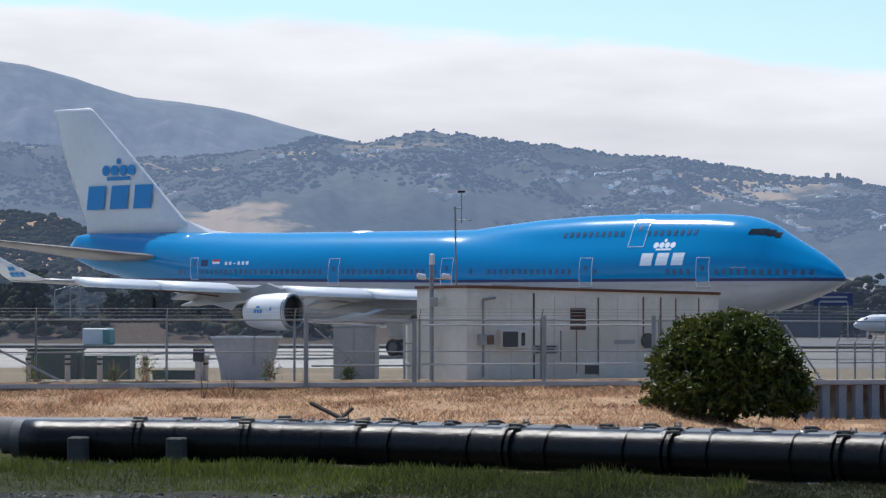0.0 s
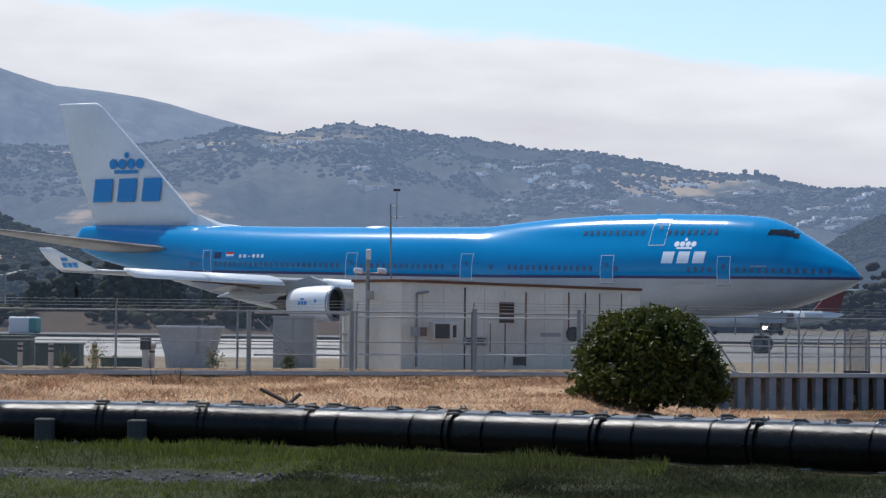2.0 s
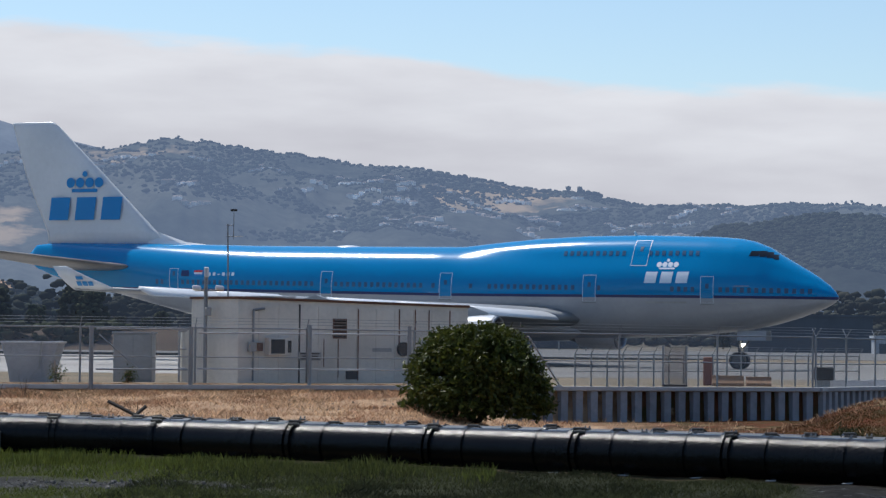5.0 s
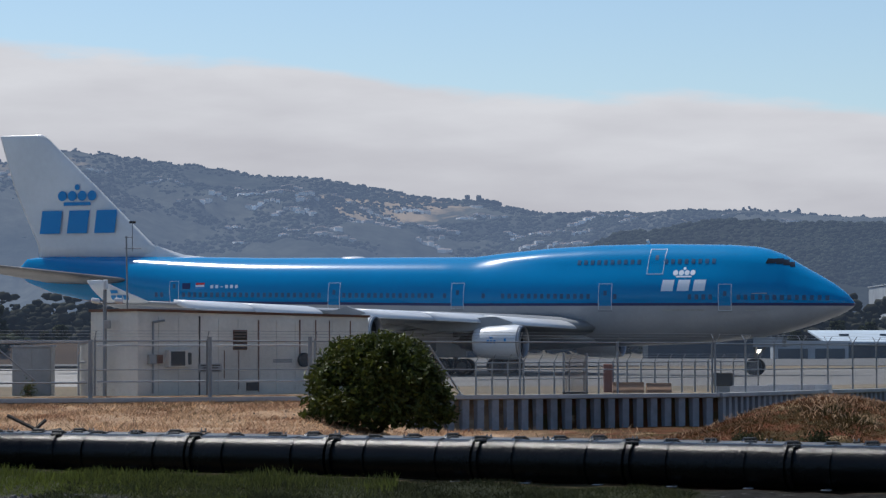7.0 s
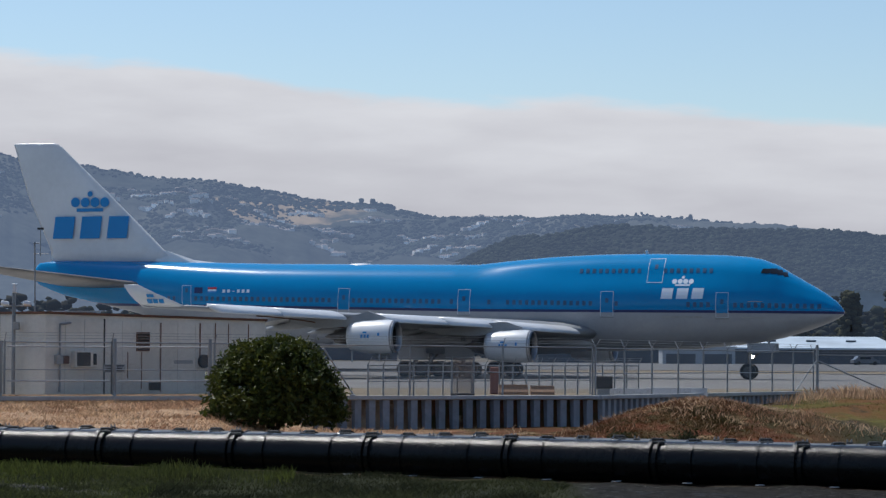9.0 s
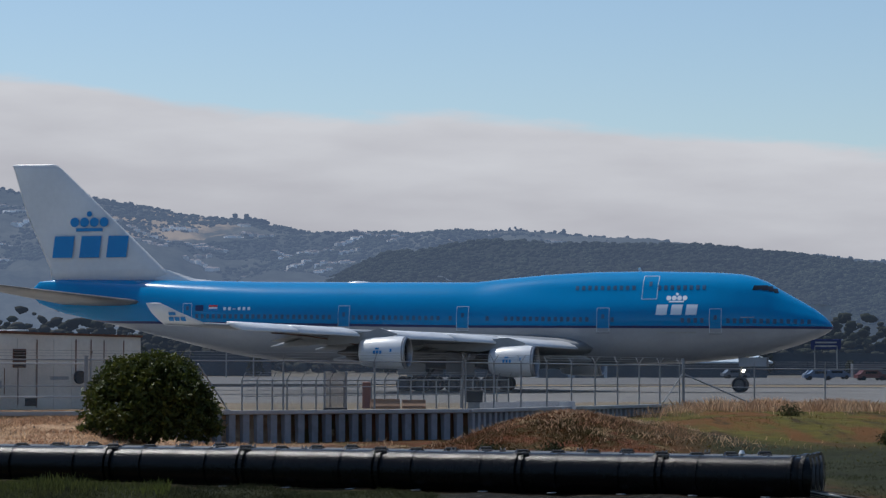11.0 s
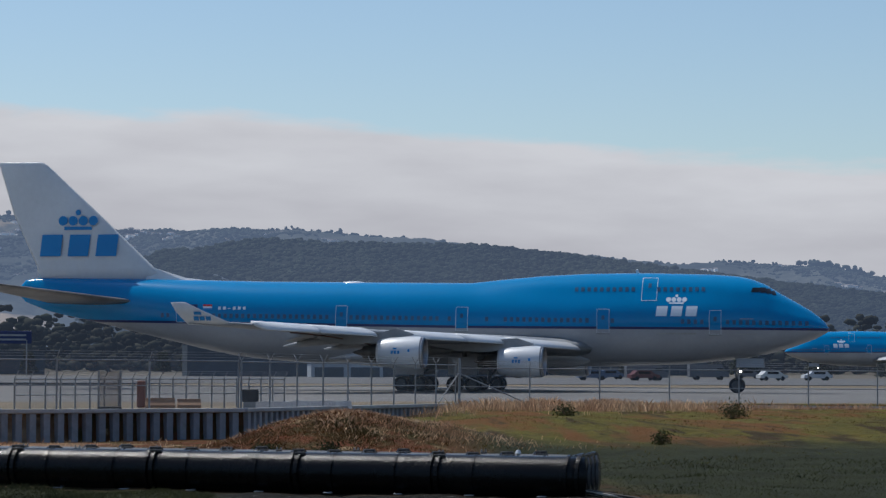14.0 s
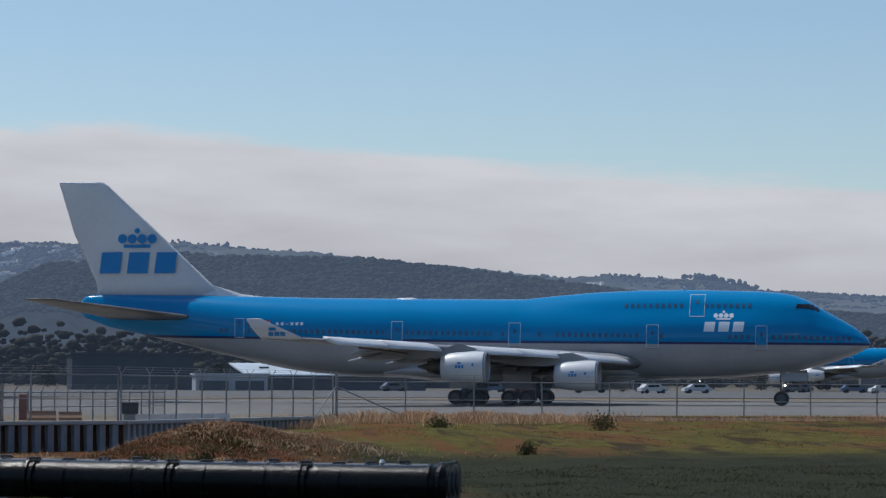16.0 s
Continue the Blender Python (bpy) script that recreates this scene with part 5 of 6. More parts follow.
def build_shrub():
    rnd = random.Random(11)
    s = empty("shrub", pose(-2.72, 86.6, -0.75), "dense rounded evergreen shrub with glossy leaves", "shrub")
    spots = []
    for i in range(620):
        a, h = rnd.uniform(0, 2 * math.pi), rnd.random() ** 0.8
        el = h * math.pi / 2
        r = 1 + 0.10 * noise.noise((math.cos(a) * 2.2, math.sin(a) * 2.2, h * 3)) + rnd.uniform(-0.12, 0.03)
        sq = math.cos(el) ** 0.75
        c = Vector((2.12 * r * sq * math.cos(a), 2.0 * r * sq * math.sin(a), 0.3 + 2.42 * r * math.sin(el) ** 0.95))
        w = 0.23
        for j in range(52):
            spots.append(c + Vector((rnd.gauss(0, w * 0.6), rnd.gauss(0, w * 0.6), rnd.gauss(0, w * 0.5))))
    for i in range(2500):
        a = rnd.uniform(0, 6.283)
        q = rnd.random() ** 0.5
        spots.append(Vector((2.0 * q * math.cos(a), 1.8 * q * math.sin(a), rnd.uniform(0.2, 1.9) * (1 - 0.6 * q * q))))
    vs, fs = leaf_cloud(spots, 0.098, rnd)
    mesh_part("crown", vs, fs, M_LEAF, s)
    bm = bmesh.new()
    for i in range(11):
        a = 2 * math.pi * i / 11
        rod((0.12 * math.cos(a), 0.12 * math.sin(a), 0), (1.5 * math.cos(a), 1.3 * math.sin(a), 1.2 + 0.9 * rnd.random()), 0.06, 5, bm, 0.015)
    part("branches", bm, M_BARK, s)


build_shrub()


# ---- grasses ----
def blades(name, n, place, hmin, hmax, width, material, label, rnd, lean=0.35):
    vs, fs = [], []
    for i in range(n):
        p = place()
        if p is None:
            continue
        x, y = p
        z = ground_z(x, y) - 0.02
        h = rnd.uniform(hmin, hmax) * (0.6 + 0.8 * max(0, noise.noise((x * 0.6, y * 0.4, 5)) + 0.4))
        a = rnd.uniform(0, 6.283)
        w = width * rnd.uniform(0.6, 1.4)
        lx, ly = rnd.gauss(0, lean) * h, rnd.gauss(0, lean) * h
        k = len(vs)
        ca, sa = math.cos(a) * w, math.sin(a) * w
        vs += [(x - ca, y - sa, z), (x + ca, y + sa, z), (x + lx * 0.4, y + ly * 0.4, z + h * 0.6), (x + lx, y + ly, z + h)]
        fs += [(k, k + 1, k + 2), (k + 1, k + 3, k + 2)]
    o = mesh_part(name, vs, fs, material, None)
    return tagged(o, label, "grass", kind="stuff")


M_MARSH = mat("marsh_grass_blade", (0.105, 0.125, 0.026), 0.7, grain=0.2, island=0.35, second=(0.07, 0.08, 0.026), space="World", scale=1.2, spec=0.2)
thin(M_MARSH, 0.5)
M_DULL = mat("dull_marsh_blade", (0.052, 0.058, 0.026), 0.8, grain=0.2, island=0.45, second=(0.027, 0.03, 0.016), space="World", scale=1.6, spec=0.15)
thin(M_DULL, 0.5)
M_STRAW = mat("straw_blade", (0.60, 0.42, 0.26), 0.8, grain=0.25, island=0.5, second=(0.34, 0.19, 0.115), space="World", scale=2.6, spec=0.2)
thin(M_STRAW, 0.5)
M_ICE = mat("ice_plant", (0.115, 0.105, 0.018), 0.6, grain=0.2, island=0.3, second=(0.07, 0.034, 0.014), space="World", scale=1.6, spec=0.3)
thin(M_ICE, 0.5)
M_BROWN = mat("dead_stalk", (0.10, 0.065, 0.045), 0.9, grain=0.3, island=0.4)


def build_grass():
    rnd = random.Random(21)

    def bank():
        x = rnd.uniform(-26, 0.5) if rnd.random() < 0.9 else rnd.uniform(-26, 6)
        p, w = pipe_line(x) + 3.4, wall_y(x) - 0.4
        return x, p + (w - p) * rnd.random() ** 1.2
    blades("dry_bank_grass", 60000, bank, 0.06, 0.2, 0.011, M_STRAW, "pale dry straw grass on the bank", rnd, 0.5)

    weed = thin(mat("red_brown_weed", (0.33, 0.20, 0.13), 0.85, grain=0.25, island=0.4, second=(0.22, 0.16, 0.09), space="World", scale=1.5, spec=0.15), 0.4)

    def weeds():
        x = rnd.uniform(-26, -3)
        w = wall_y(x)
        y = w - 0.5 - abs(rnd.gauss(0, 4.5))
        return (x, y) if noise.noise((x * 0.45, y * 0.25, 2)) > -0.02 else None
    blades("bank_weeds", 16000, weeds, 0.06, 0.17, 0.011, weed, "red-brown matted weeds on the bank", rnd, 0.7)

    def left():
        x = rnd.uniform(-24, -1.5)
        y = pipe_line(x) - 1.3 - abs(rnd.gauss(0, 1.3))
        return x, y
    blades("marsh_grass", 15000, left, 0.08, 0.3, 0.014, M_MARSH, "bright green marsh grass before the pipes", rnd, 0.2)

    def low():
        x = rnd.uniform(-6, 34)
        if 4.6 + 0.8 * math.sin(x * 3.1) < x < 13.4:
            return None
        return x, rnd.uniform(46, pipe_line(x) - 0.8 if x < 13 else 74)
    blades("low_sedge", 42000, low, 0.04, 0.11, 0.013, M_DULL, "dull grey-green low marsh plants", rnd, 0.5)

    def tongue():
        x = rnd.uniform(-9, 5.0)
        y = rnd.uniform(50, pipe_line(x) - 1.0)
        return None if x > 4.3 + 0.5 * math.sin(y * 1.3) else (x, y)
    blades("tongue_grass", 52000, tongue, 0.05, 0.15, 0.011, M_DULL, "soft dull green low plants on the marsh", rnd, 0.5)

    def near():
        x = -4.5 - abs(rnd.gauss(0, 8))
        y = rnd.uniform(48, pipe_line(x) - 1.5)
        return None if abs(y - 59.8) < 1.9 and x < -6 and rnd.random() < 0.95 else (x, y)
    blades("short_marsh_grass", 40000, near, 0.05, 0.15, 0.012, M_MARSH, "short green marsh grass and low plants", rnd, 0.4)

    def right():
        x = rnd.uniform(6, 60)
        a, w = (pipe_line(x) + 4 if x < 14 else 66), wall_y(x) - 0.6
        y = a + (w - a) * rnd.random() ** 0.7
        on_mound = ((x - 10.4) / 4.6) ** 2 + ((y - 83) / 7.0) ** 2 < 1
        return None if on_mound or noise.noise((x * 0.35, y * 0.14, 8)) < -0.12 else (x, y)
    blades("ice_plant_cover", 30000, right, 0.03, 0.1, 0.022, M_ICE, "green and rust-red ice plant on the slope", rnd, 0.6)

    def tall():
        x = rnd.gauss(27.0, 3.2)
        return x, wall_y(x) - 1.2 - abs(rnd.gauss(0, 3.0))
    blades("tall_dry_grass", 9000, tall, 0.25, 0.6, 0.012, M_STRAW, "tall pale dry grass beside the low wall", rnd, 0.25)

    def wallfoot():
        x = rnd.uniform(32, 75)
        return x, wall_y(x) - 0.6 - abs(rnd.gauss(0, 1.2))
    blades("wall_foot_grass", 6000, wallfoot, 0.1, 0.35, 0.02, M_STRAW, "dry grass along the wall", rnd)

    def crest():
        x = rnd.gauss(11.9, 2.2)
        return x, 84 + rnd.gauss(0.4, 2.2)
    blades("mound_straw", 5200, crest, 0.06, 0.2, 0.012, M_STRAW, "straw tuft on the crest of the mound", rnd, 0.5)
    red = thin(mat("rust_red_ice_plant", (0.135, 0.048, 0.02), 0.7, grain=0.25, island=0.5, second=(0.05, 0.04, 0.014), space="World", scale=1.4, spec=0.2), 0.4)

    def mound():
        return rnd.gauss(9.6, 2.3), 82.0 + rnd.gauss(-0.6, 2.6)
    blades("mound_ice_plant", 18000, mound, 0.04, 0.12, 0.022, red, "rust-red and brown ice plant on the mound", rnd, 0.6)
    for x, y, s, n in ((7.7, 77.5, 0.42, 700), (9.6, 77.2, 0.36, 500), (24, 112, 0.5, 500), (31, 110, 0.6, 600), (21.5, 84, 0.35, 300)):
        b = empty("low_bush", pose(x, y, ground_z(x, y)), "small grey-green weed clump on the slope", "bush", "low weed clumps")
        spots = [Vector((rnd.gauss(0, s * 0.5), rnd.gauss(0, s * 0.5), abs(rnd.gauss(s * 0.5, s * 0.35)))) for _ in range(n)]
        vs, fs = leaf_cloud(spots, 0.06, rnd)
        mesh_part("leaves", vs, fs, M_DULL, b)
        bm = bmesh.new()
        for i in range(6):
            rod((0, 0, -0.05), (rnd.gauss(0, s * 0.4), rnd.gauss(0, s * 0.4), s * 0.7), 0.012, 4, bm)
        part("stems", bm, M_BROWN, b)
    for x, y, q in ((-20.7, 92.6, 0.5), (-17.1, 93.9, 0.36), (-23.8, 91.2, 0.4), (-14.7, 94.3, 0.3), (-21.6, 92.2, 0.32)):
        b = empty("green_weed", pose(x, y, 0.15), "tall yellow-green weed clump beside the fence", "weed", "green weeds at the fence")
        spots = [Vector((rnd.gauss(0, q * 0.4), rnd.gauss(0, q * 0.25), abs(rnd.gauss(q * 0.8, q * 0.5)))) for _ in range(260)]
        vs, fs = leaf_cloud(spots, 0.05, rnd)
        mesh_part("leaves", vs, fs, M_MARSH, b)
        bm = bmesh.new()
        for i in range(8):
            rod((rnd.gauss(0, 0.05), 0, -0.05), (rnd.gauss(0, q * 0.4), rnd.gauss(0, q * 0.2), q * rnd.uniform(1.2, 2.2)), 0.01, 4, bm, 0.004)
        part("stems", bm, M_STRAW, b)
    for x, y in ((-14.2, 74), (-9.0, 76), (-17.8, 88), (-17.2, 89), (-12.2, 80)):
        b = empty("dead_weed", pose(x, y, ground_z(x, y)), "dark dead upright weed stalk on the bank", "weed", "dead weeds")
        bm = bmesh.new()
        for i in range(5):
            rod((rnd.gauss(0, 0.03), 0, -0.05), (rnd.gauss(0, 0.15), rnd.gauss(0, 0.1), rnd.uniform(0.4, 0.75)), 0.014, 4, bm, 0.005)
        part("stalk", bm, M_BROWN, b)
    # rubble on the mud and bank
    rock = mat("pale_rubble", (0.13, 0.12, 0.11), 0.9, grain=0.3, island=0.5, second=(0.07, 0.065, 0.06))
    bm = bmesh.new()
    for i in range(420):
        if i < 300:
            x, y = rnd.uniform(-18, -6.5), 59.8 + rnd.gauss(0, 1.0)
        elif i < 360:
            x, y = rnd.gauss(-16.4, 0.8), rnd.gauss(67.6, 0.6)
        else:
            x, y = rnd.uniform(-9, -4.5), rnd.uniform(86, 94)
        s = rnd.uniform(0.02, 0.065) * (1.5 if 300 <= i < 330 else 1)
        bmesh.ops.create_icosphere(bm, subdivisions=1, radius=s, matrix=Matrix.Translation((x, y, ground_z(x, y) + s * 0.2)) @ pose(0, 0, 0, rnd.uniform(0, 90), rnd.uniform(0, 90), 0) @ Matrix.Diagonal((1, rnd.uniform(0.6, 1.3), rnd.uniform(0.4, 0.9), 1)))
    tagged(obj("rubble", bm, rock), "pale broken rubble on mud and bank", "stones", kind="stuff")


build_grass()


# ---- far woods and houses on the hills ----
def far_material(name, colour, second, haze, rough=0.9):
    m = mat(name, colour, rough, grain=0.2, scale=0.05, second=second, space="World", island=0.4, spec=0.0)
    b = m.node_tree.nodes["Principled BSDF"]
    # haze in between is imitated by a bluish glow of the thing itself
    b.inputs["Emission Color"].default_value = HAZE_GLOW
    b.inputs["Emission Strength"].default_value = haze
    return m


_t = (1 + 5 ** 0.5) / 2
ICO_V = [Vector(v).normalized() for v in ((-1, _t, 0), (1, _t, 0), (-1, -_t, 0), (1, -_t, 0), (0, -1, _t), (0, 1, _t), (0, -1, -_t), (0, 1, -_t), (_t, 0, -1), (_t, 0, 1), (-_t, 0, -1), (-_t, 0, 1))]
ICO_F = ((0, 11, 5), (0, 5, 1), (0, 1, 7), (0, 7, 10), (0, 10, 11), (1, 5, 9), (5, 11, 4), (11, 10, 2), (10, 7, 6), (7, 1, 8), (3, 9, 4), (3, 4, 2), (3, 2, 6), (3, 6, 8), (3, 8, 9), (4, 9, 5), (2, 4, 11), (6, 2, 10), (8, 6, 7), (9, 8, 1))


def clumps(name, spots, material, label, category, parent=None, sink=0.8):
    """Many ragged leafy clumps: (place, width, height)."""
    rnd = random.Random(len(spots))
    vs, fs = [], []
    for c, w, h in spots:
        k = len(vs)
        a = rnd.uniform(0, 6.28)
        for v in ICO_V:
            q = rnd.uniform(0.7, 1.25)
            x, y = v.x * math.cos(a) - v.y * math.sin(a), v.x * math.sin(a) + v.y * math.cos(a)
            vs.append((c[0] + x * w * q, c[1] + y * w * q, c[2] + h * (sink + v.z * q)))
        fs += [(k + i, k + j, k + l) for i, j, l in ICO_F]
    o = mesh_part(name, vs, fs, material, parent, smooth=True)
    return o if parent else tagged(o, label, category, kind="stuff")


def hill_spots(ob, n, pick, rnd, size, low=2):
    """Places for trees on a hill's front, in groves with clearings between them."""
    co = [v.co for v in ob.data.vertices]
    cols = len(co) // HILL_ROWS
    front = HILL_ROWS - 5
    out = []
    while len(out) < n:
        i, j = rnd.randrange(0, cols - 1), rnd.randrange(low, front)
        p = co[i * HILL_ROWS + j].lerp(co[(i + 1) * HILL_ROWS + j], rnd.random()).lerp(co[i * HILL_ROWS + j + 1], rnd.random())
        grove = noise.fractal((p.x * 0.008, p.y * 0.004, p.z * 0.03 + 9), 0.9, 2.0, 3)
        if grove + rnd.uniform(-0.3, 0.3) < pick:
            continue
        s = size * rnd.uniform(0.45, 1.3)
        out.append((p, s * rnd.uniform(0.9, 1.5), s * 0.8))
    return out


def build_far():
    rnd = random.Random(5)
    # each last value sets how strongly tree or house glows as painted haze
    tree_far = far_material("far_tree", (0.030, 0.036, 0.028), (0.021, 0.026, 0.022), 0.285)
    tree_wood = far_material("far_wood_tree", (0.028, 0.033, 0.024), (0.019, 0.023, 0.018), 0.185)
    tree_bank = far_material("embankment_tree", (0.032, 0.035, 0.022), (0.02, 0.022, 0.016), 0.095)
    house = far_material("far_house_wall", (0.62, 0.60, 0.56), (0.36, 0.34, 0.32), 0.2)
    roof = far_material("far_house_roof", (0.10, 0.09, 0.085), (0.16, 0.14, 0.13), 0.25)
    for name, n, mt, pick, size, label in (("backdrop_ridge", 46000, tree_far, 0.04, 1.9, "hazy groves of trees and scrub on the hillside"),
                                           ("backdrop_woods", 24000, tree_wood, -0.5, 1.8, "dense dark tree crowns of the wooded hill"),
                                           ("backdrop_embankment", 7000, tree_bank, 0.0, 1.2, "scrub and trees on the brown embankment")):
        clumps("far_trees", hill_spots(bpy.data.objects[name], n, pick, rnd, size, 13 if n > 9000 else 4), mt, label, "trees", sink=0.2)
    # crest trees that break the skyline
    crest = HILL_ROWS - 5
    for name, mt, lo, hi, share, label in (("backdrop_ridge", tree_far, -17, 21, 0.8, "hazy tree crowns along the ridge skyline"), ("backdrop_woods", tree_wood, 2.5, 16, 1.6, "tree crowns along the top of the wooded hill")):
        co = [v.co for v in bpy.data.objects[name].data.vertices]
        cols = len(co) // HILL_ROWS
        spots = []
        for i in range(cols - 1):
            p = co[i * HILL_ROWS + crest]
            b = math.degrees(math.atan2(p.x, p.y))
            if not lo < b < hi:
                continue
            for k in range(3):
                if rnd.random() < share * (0.35 + 0.5 * noise.noise((b * 1.7, 4.0, 0))):
                    s = rnd.uniform(0.9, 2.6)
                    spots.append((co[i * HILL_ROWS + crest].lerp(co[(i + 1) * HILL_ROWS + crest], rnd.random()) - Vector((0, 0, 0.8)), s * 1.25, s))
        if name == "backdrop_ridge":
            for b, n, s, wide in ((0.42, 22, 3.2, 0.16), (-10.75, 14, 2.6, 0.14), (-8.4, 24, 1.8, 0.5), (5.9, 12, 2.0, 0.2), (6.9, 4, 3.2, 0.05), (15.2, 30, 2.2, 0.5), (17.2, 60, 3.4, 0.42), (18.6, 12, 2.0, 0.3)):
                for k in range(n):
                    i = min(cols - 1, int(((b + rnd.gauss(0, wide)) - RIDGE[0][0]) / 0.06))
                    spots.append((co[i * HILL_ROWS + crest] + Vector((0, 0, rnd.uniform(-2, 1.2 * s))), s * rnd.uniform(0.6, 1.2), s * rnd.uniform(0.6, 1.1)))
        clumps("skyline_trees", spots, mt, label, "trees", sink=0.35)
    # rows of houses along the contours
    co = [v.co for v in bpy.data.objects["backdrop_ridge"].data.vertices]
    cols = len(co) // HILL_ROWS
    vs, fs, mi = [], [], []
    n = 0
    while n < 560:
        i0, j = rnd.randrange(0, cols - 12), rnd.randrange(14, HILL_ROWS - 7)
        p = co[i0 * HILL_ROWS + j]
        b = math.degrees(math.atan2(p.x, p.y))
        if not -15 < b < 20 or rnd.random() > (0.95 if -6 < b < 8 else 0.25):
            continue
        for k in range(rnd.randrange(2, 8)):
            p = co[(i0 + 2 * k) * HILL_ROWS + j].lerp(co[(i0 + 2 * k) * HILL_ROWS + j + 1], rnd.uniform(0, 0.3))
            w, d, h, r = rnd.uniform(1.3, 3.6), 2.5, rnd.uniform(0.9, 1.7), rnd.uniform(0.5, 1.0)
            m = Matrix.Translation(p + Vector((0, -2, 0.6))) @ Matrix.Rotation(radians(rnd.uniform(-35, 35)), 4, "Z")
            q = len(vs)
            for x, y, z in ((-w, -d, -2), (w, -d, -2), (w, d, -2), (-w, d, -2), (-w, -d, h), (w, -d, h), (w, d, h), (-w, d, h), (-w * 0.8, 0, h + r), (w * 0.8, 0, h + r)):
                vs.append(tuple(m @ Vector((x, y, z))))
            for f, k2 in (((0, 1, 5, 4), 0), ((1, 2, 6, 5), 0), ((2, 3, 7, 6), 0), ((3, 0, 4, 7), 0), ((4, 5, 9, 8), 1), ((6, 7, 8, 9), 1), ((5, 6, 9), 1), ((7, 4, 8), 1)):
                fs.append(tuple(q + e for e in f))
                mi.append(k2)
            n += 1
    me = bpy.data.meshes.new("hillside_houses")
    me.from_pydata(vs, [], fs)
    me.materials.append(house)
    me.materials.append(roof)
    me.polygons.foreach_set("material_index", mi)
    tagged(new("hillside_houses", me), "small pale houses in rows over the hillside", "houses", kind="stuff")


build_far()


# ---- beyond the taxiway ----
# fourth value: faint bluish glow put in for haze across the airfield
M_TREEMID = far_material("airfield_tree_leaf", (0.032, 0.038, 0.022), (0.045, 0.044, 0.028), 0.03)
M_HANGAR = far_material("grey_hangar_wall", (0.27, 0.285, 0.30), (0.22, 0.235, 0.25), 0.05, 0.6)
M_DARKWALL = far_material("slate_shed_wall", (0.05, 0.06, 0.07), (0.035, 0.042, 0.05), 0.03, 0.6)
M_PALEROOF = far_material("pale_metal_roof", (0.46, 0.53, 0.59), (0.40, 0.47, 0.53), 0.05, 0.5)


def build_tree(x, y, h, rnd, w=None):
    t = empty("tree", pose(x, y, -0.5), "dark hazy tree beyond the taxiway", "tree", "trees beyond the taxiway")
    part("trunk", rod((0, 0, 0), (rnd.uniform(-0.3, 0.3), 0, h * 0.6), 0.05 * h, 7, r2=0.02 * h), M_BARK, t)
    w = w or h * 0.42
    spots = []
    for i in range(240):
        u = rnd.random()
        r = w * (1 - 0.55 * u) * rnd.random() ** 0.5
        a = rnd.uniform(0, 6.28)
        s = h * rnd.uniform(0.025, 0.055)
        spots.append((Vector((r * math.cos(a), r * math.sin(a), h * (0.06 + 0.86 * u))), s * 1.3, s))
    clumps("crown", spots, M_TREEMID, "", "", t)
    return t


def build_building(name, x0, x1, y, depth, z, material, label, roof=None, eave=None, bays=0):
    b = empty(name, pose(0, 0, 0), label, "building", "airport buildings")
    part("wall", box(x1 - x0, depth, z + 0.6, Matrix.Translation(((x0 + x1) / 2, y + depth / 2, z / 2 - 0.3))), material, b)
    e = eave or z
    if roof:
        rings = [[(x, y - 1.2, e), (x, y + depth + 0.5, roof), (x, y + depth + 0.5, roof - 0.3), (x, y - 1.2, e - 0.25)] for x in (x0 - 0.8, x1 + 0.8)]
        part("roof", loft(rings), M_PALEROOF, b, "pale metal roof")
        n = int((x1 - x0) / 7)
        for i in range(n):
            part("roof_vent", box(1.6, 1.0, 0.3, Matrix.Translation((x0 + 4 + i * 7, y + depth * 0.5, (e + roof) / 2 + 0.2))), M_DARKWALL, b)
    else:
        part("parapet", box(x1 - x0 + 0.6, depth + 0.6, 0.35, Matrix.Translation(((x0 + x1) / 2, y + depth / 2, z + 0.1))), material, b)
    for i in range(bays):
        w = (x1 - x0) / bays
        part("door_bay", box(w * 0.8, 0.25, z * 0.7, Matrix.Translation((x0 + w * (i + 0.5), y - 0.12, z * 0.35 - 0.3))), M_DARKWALL, b)
    return b


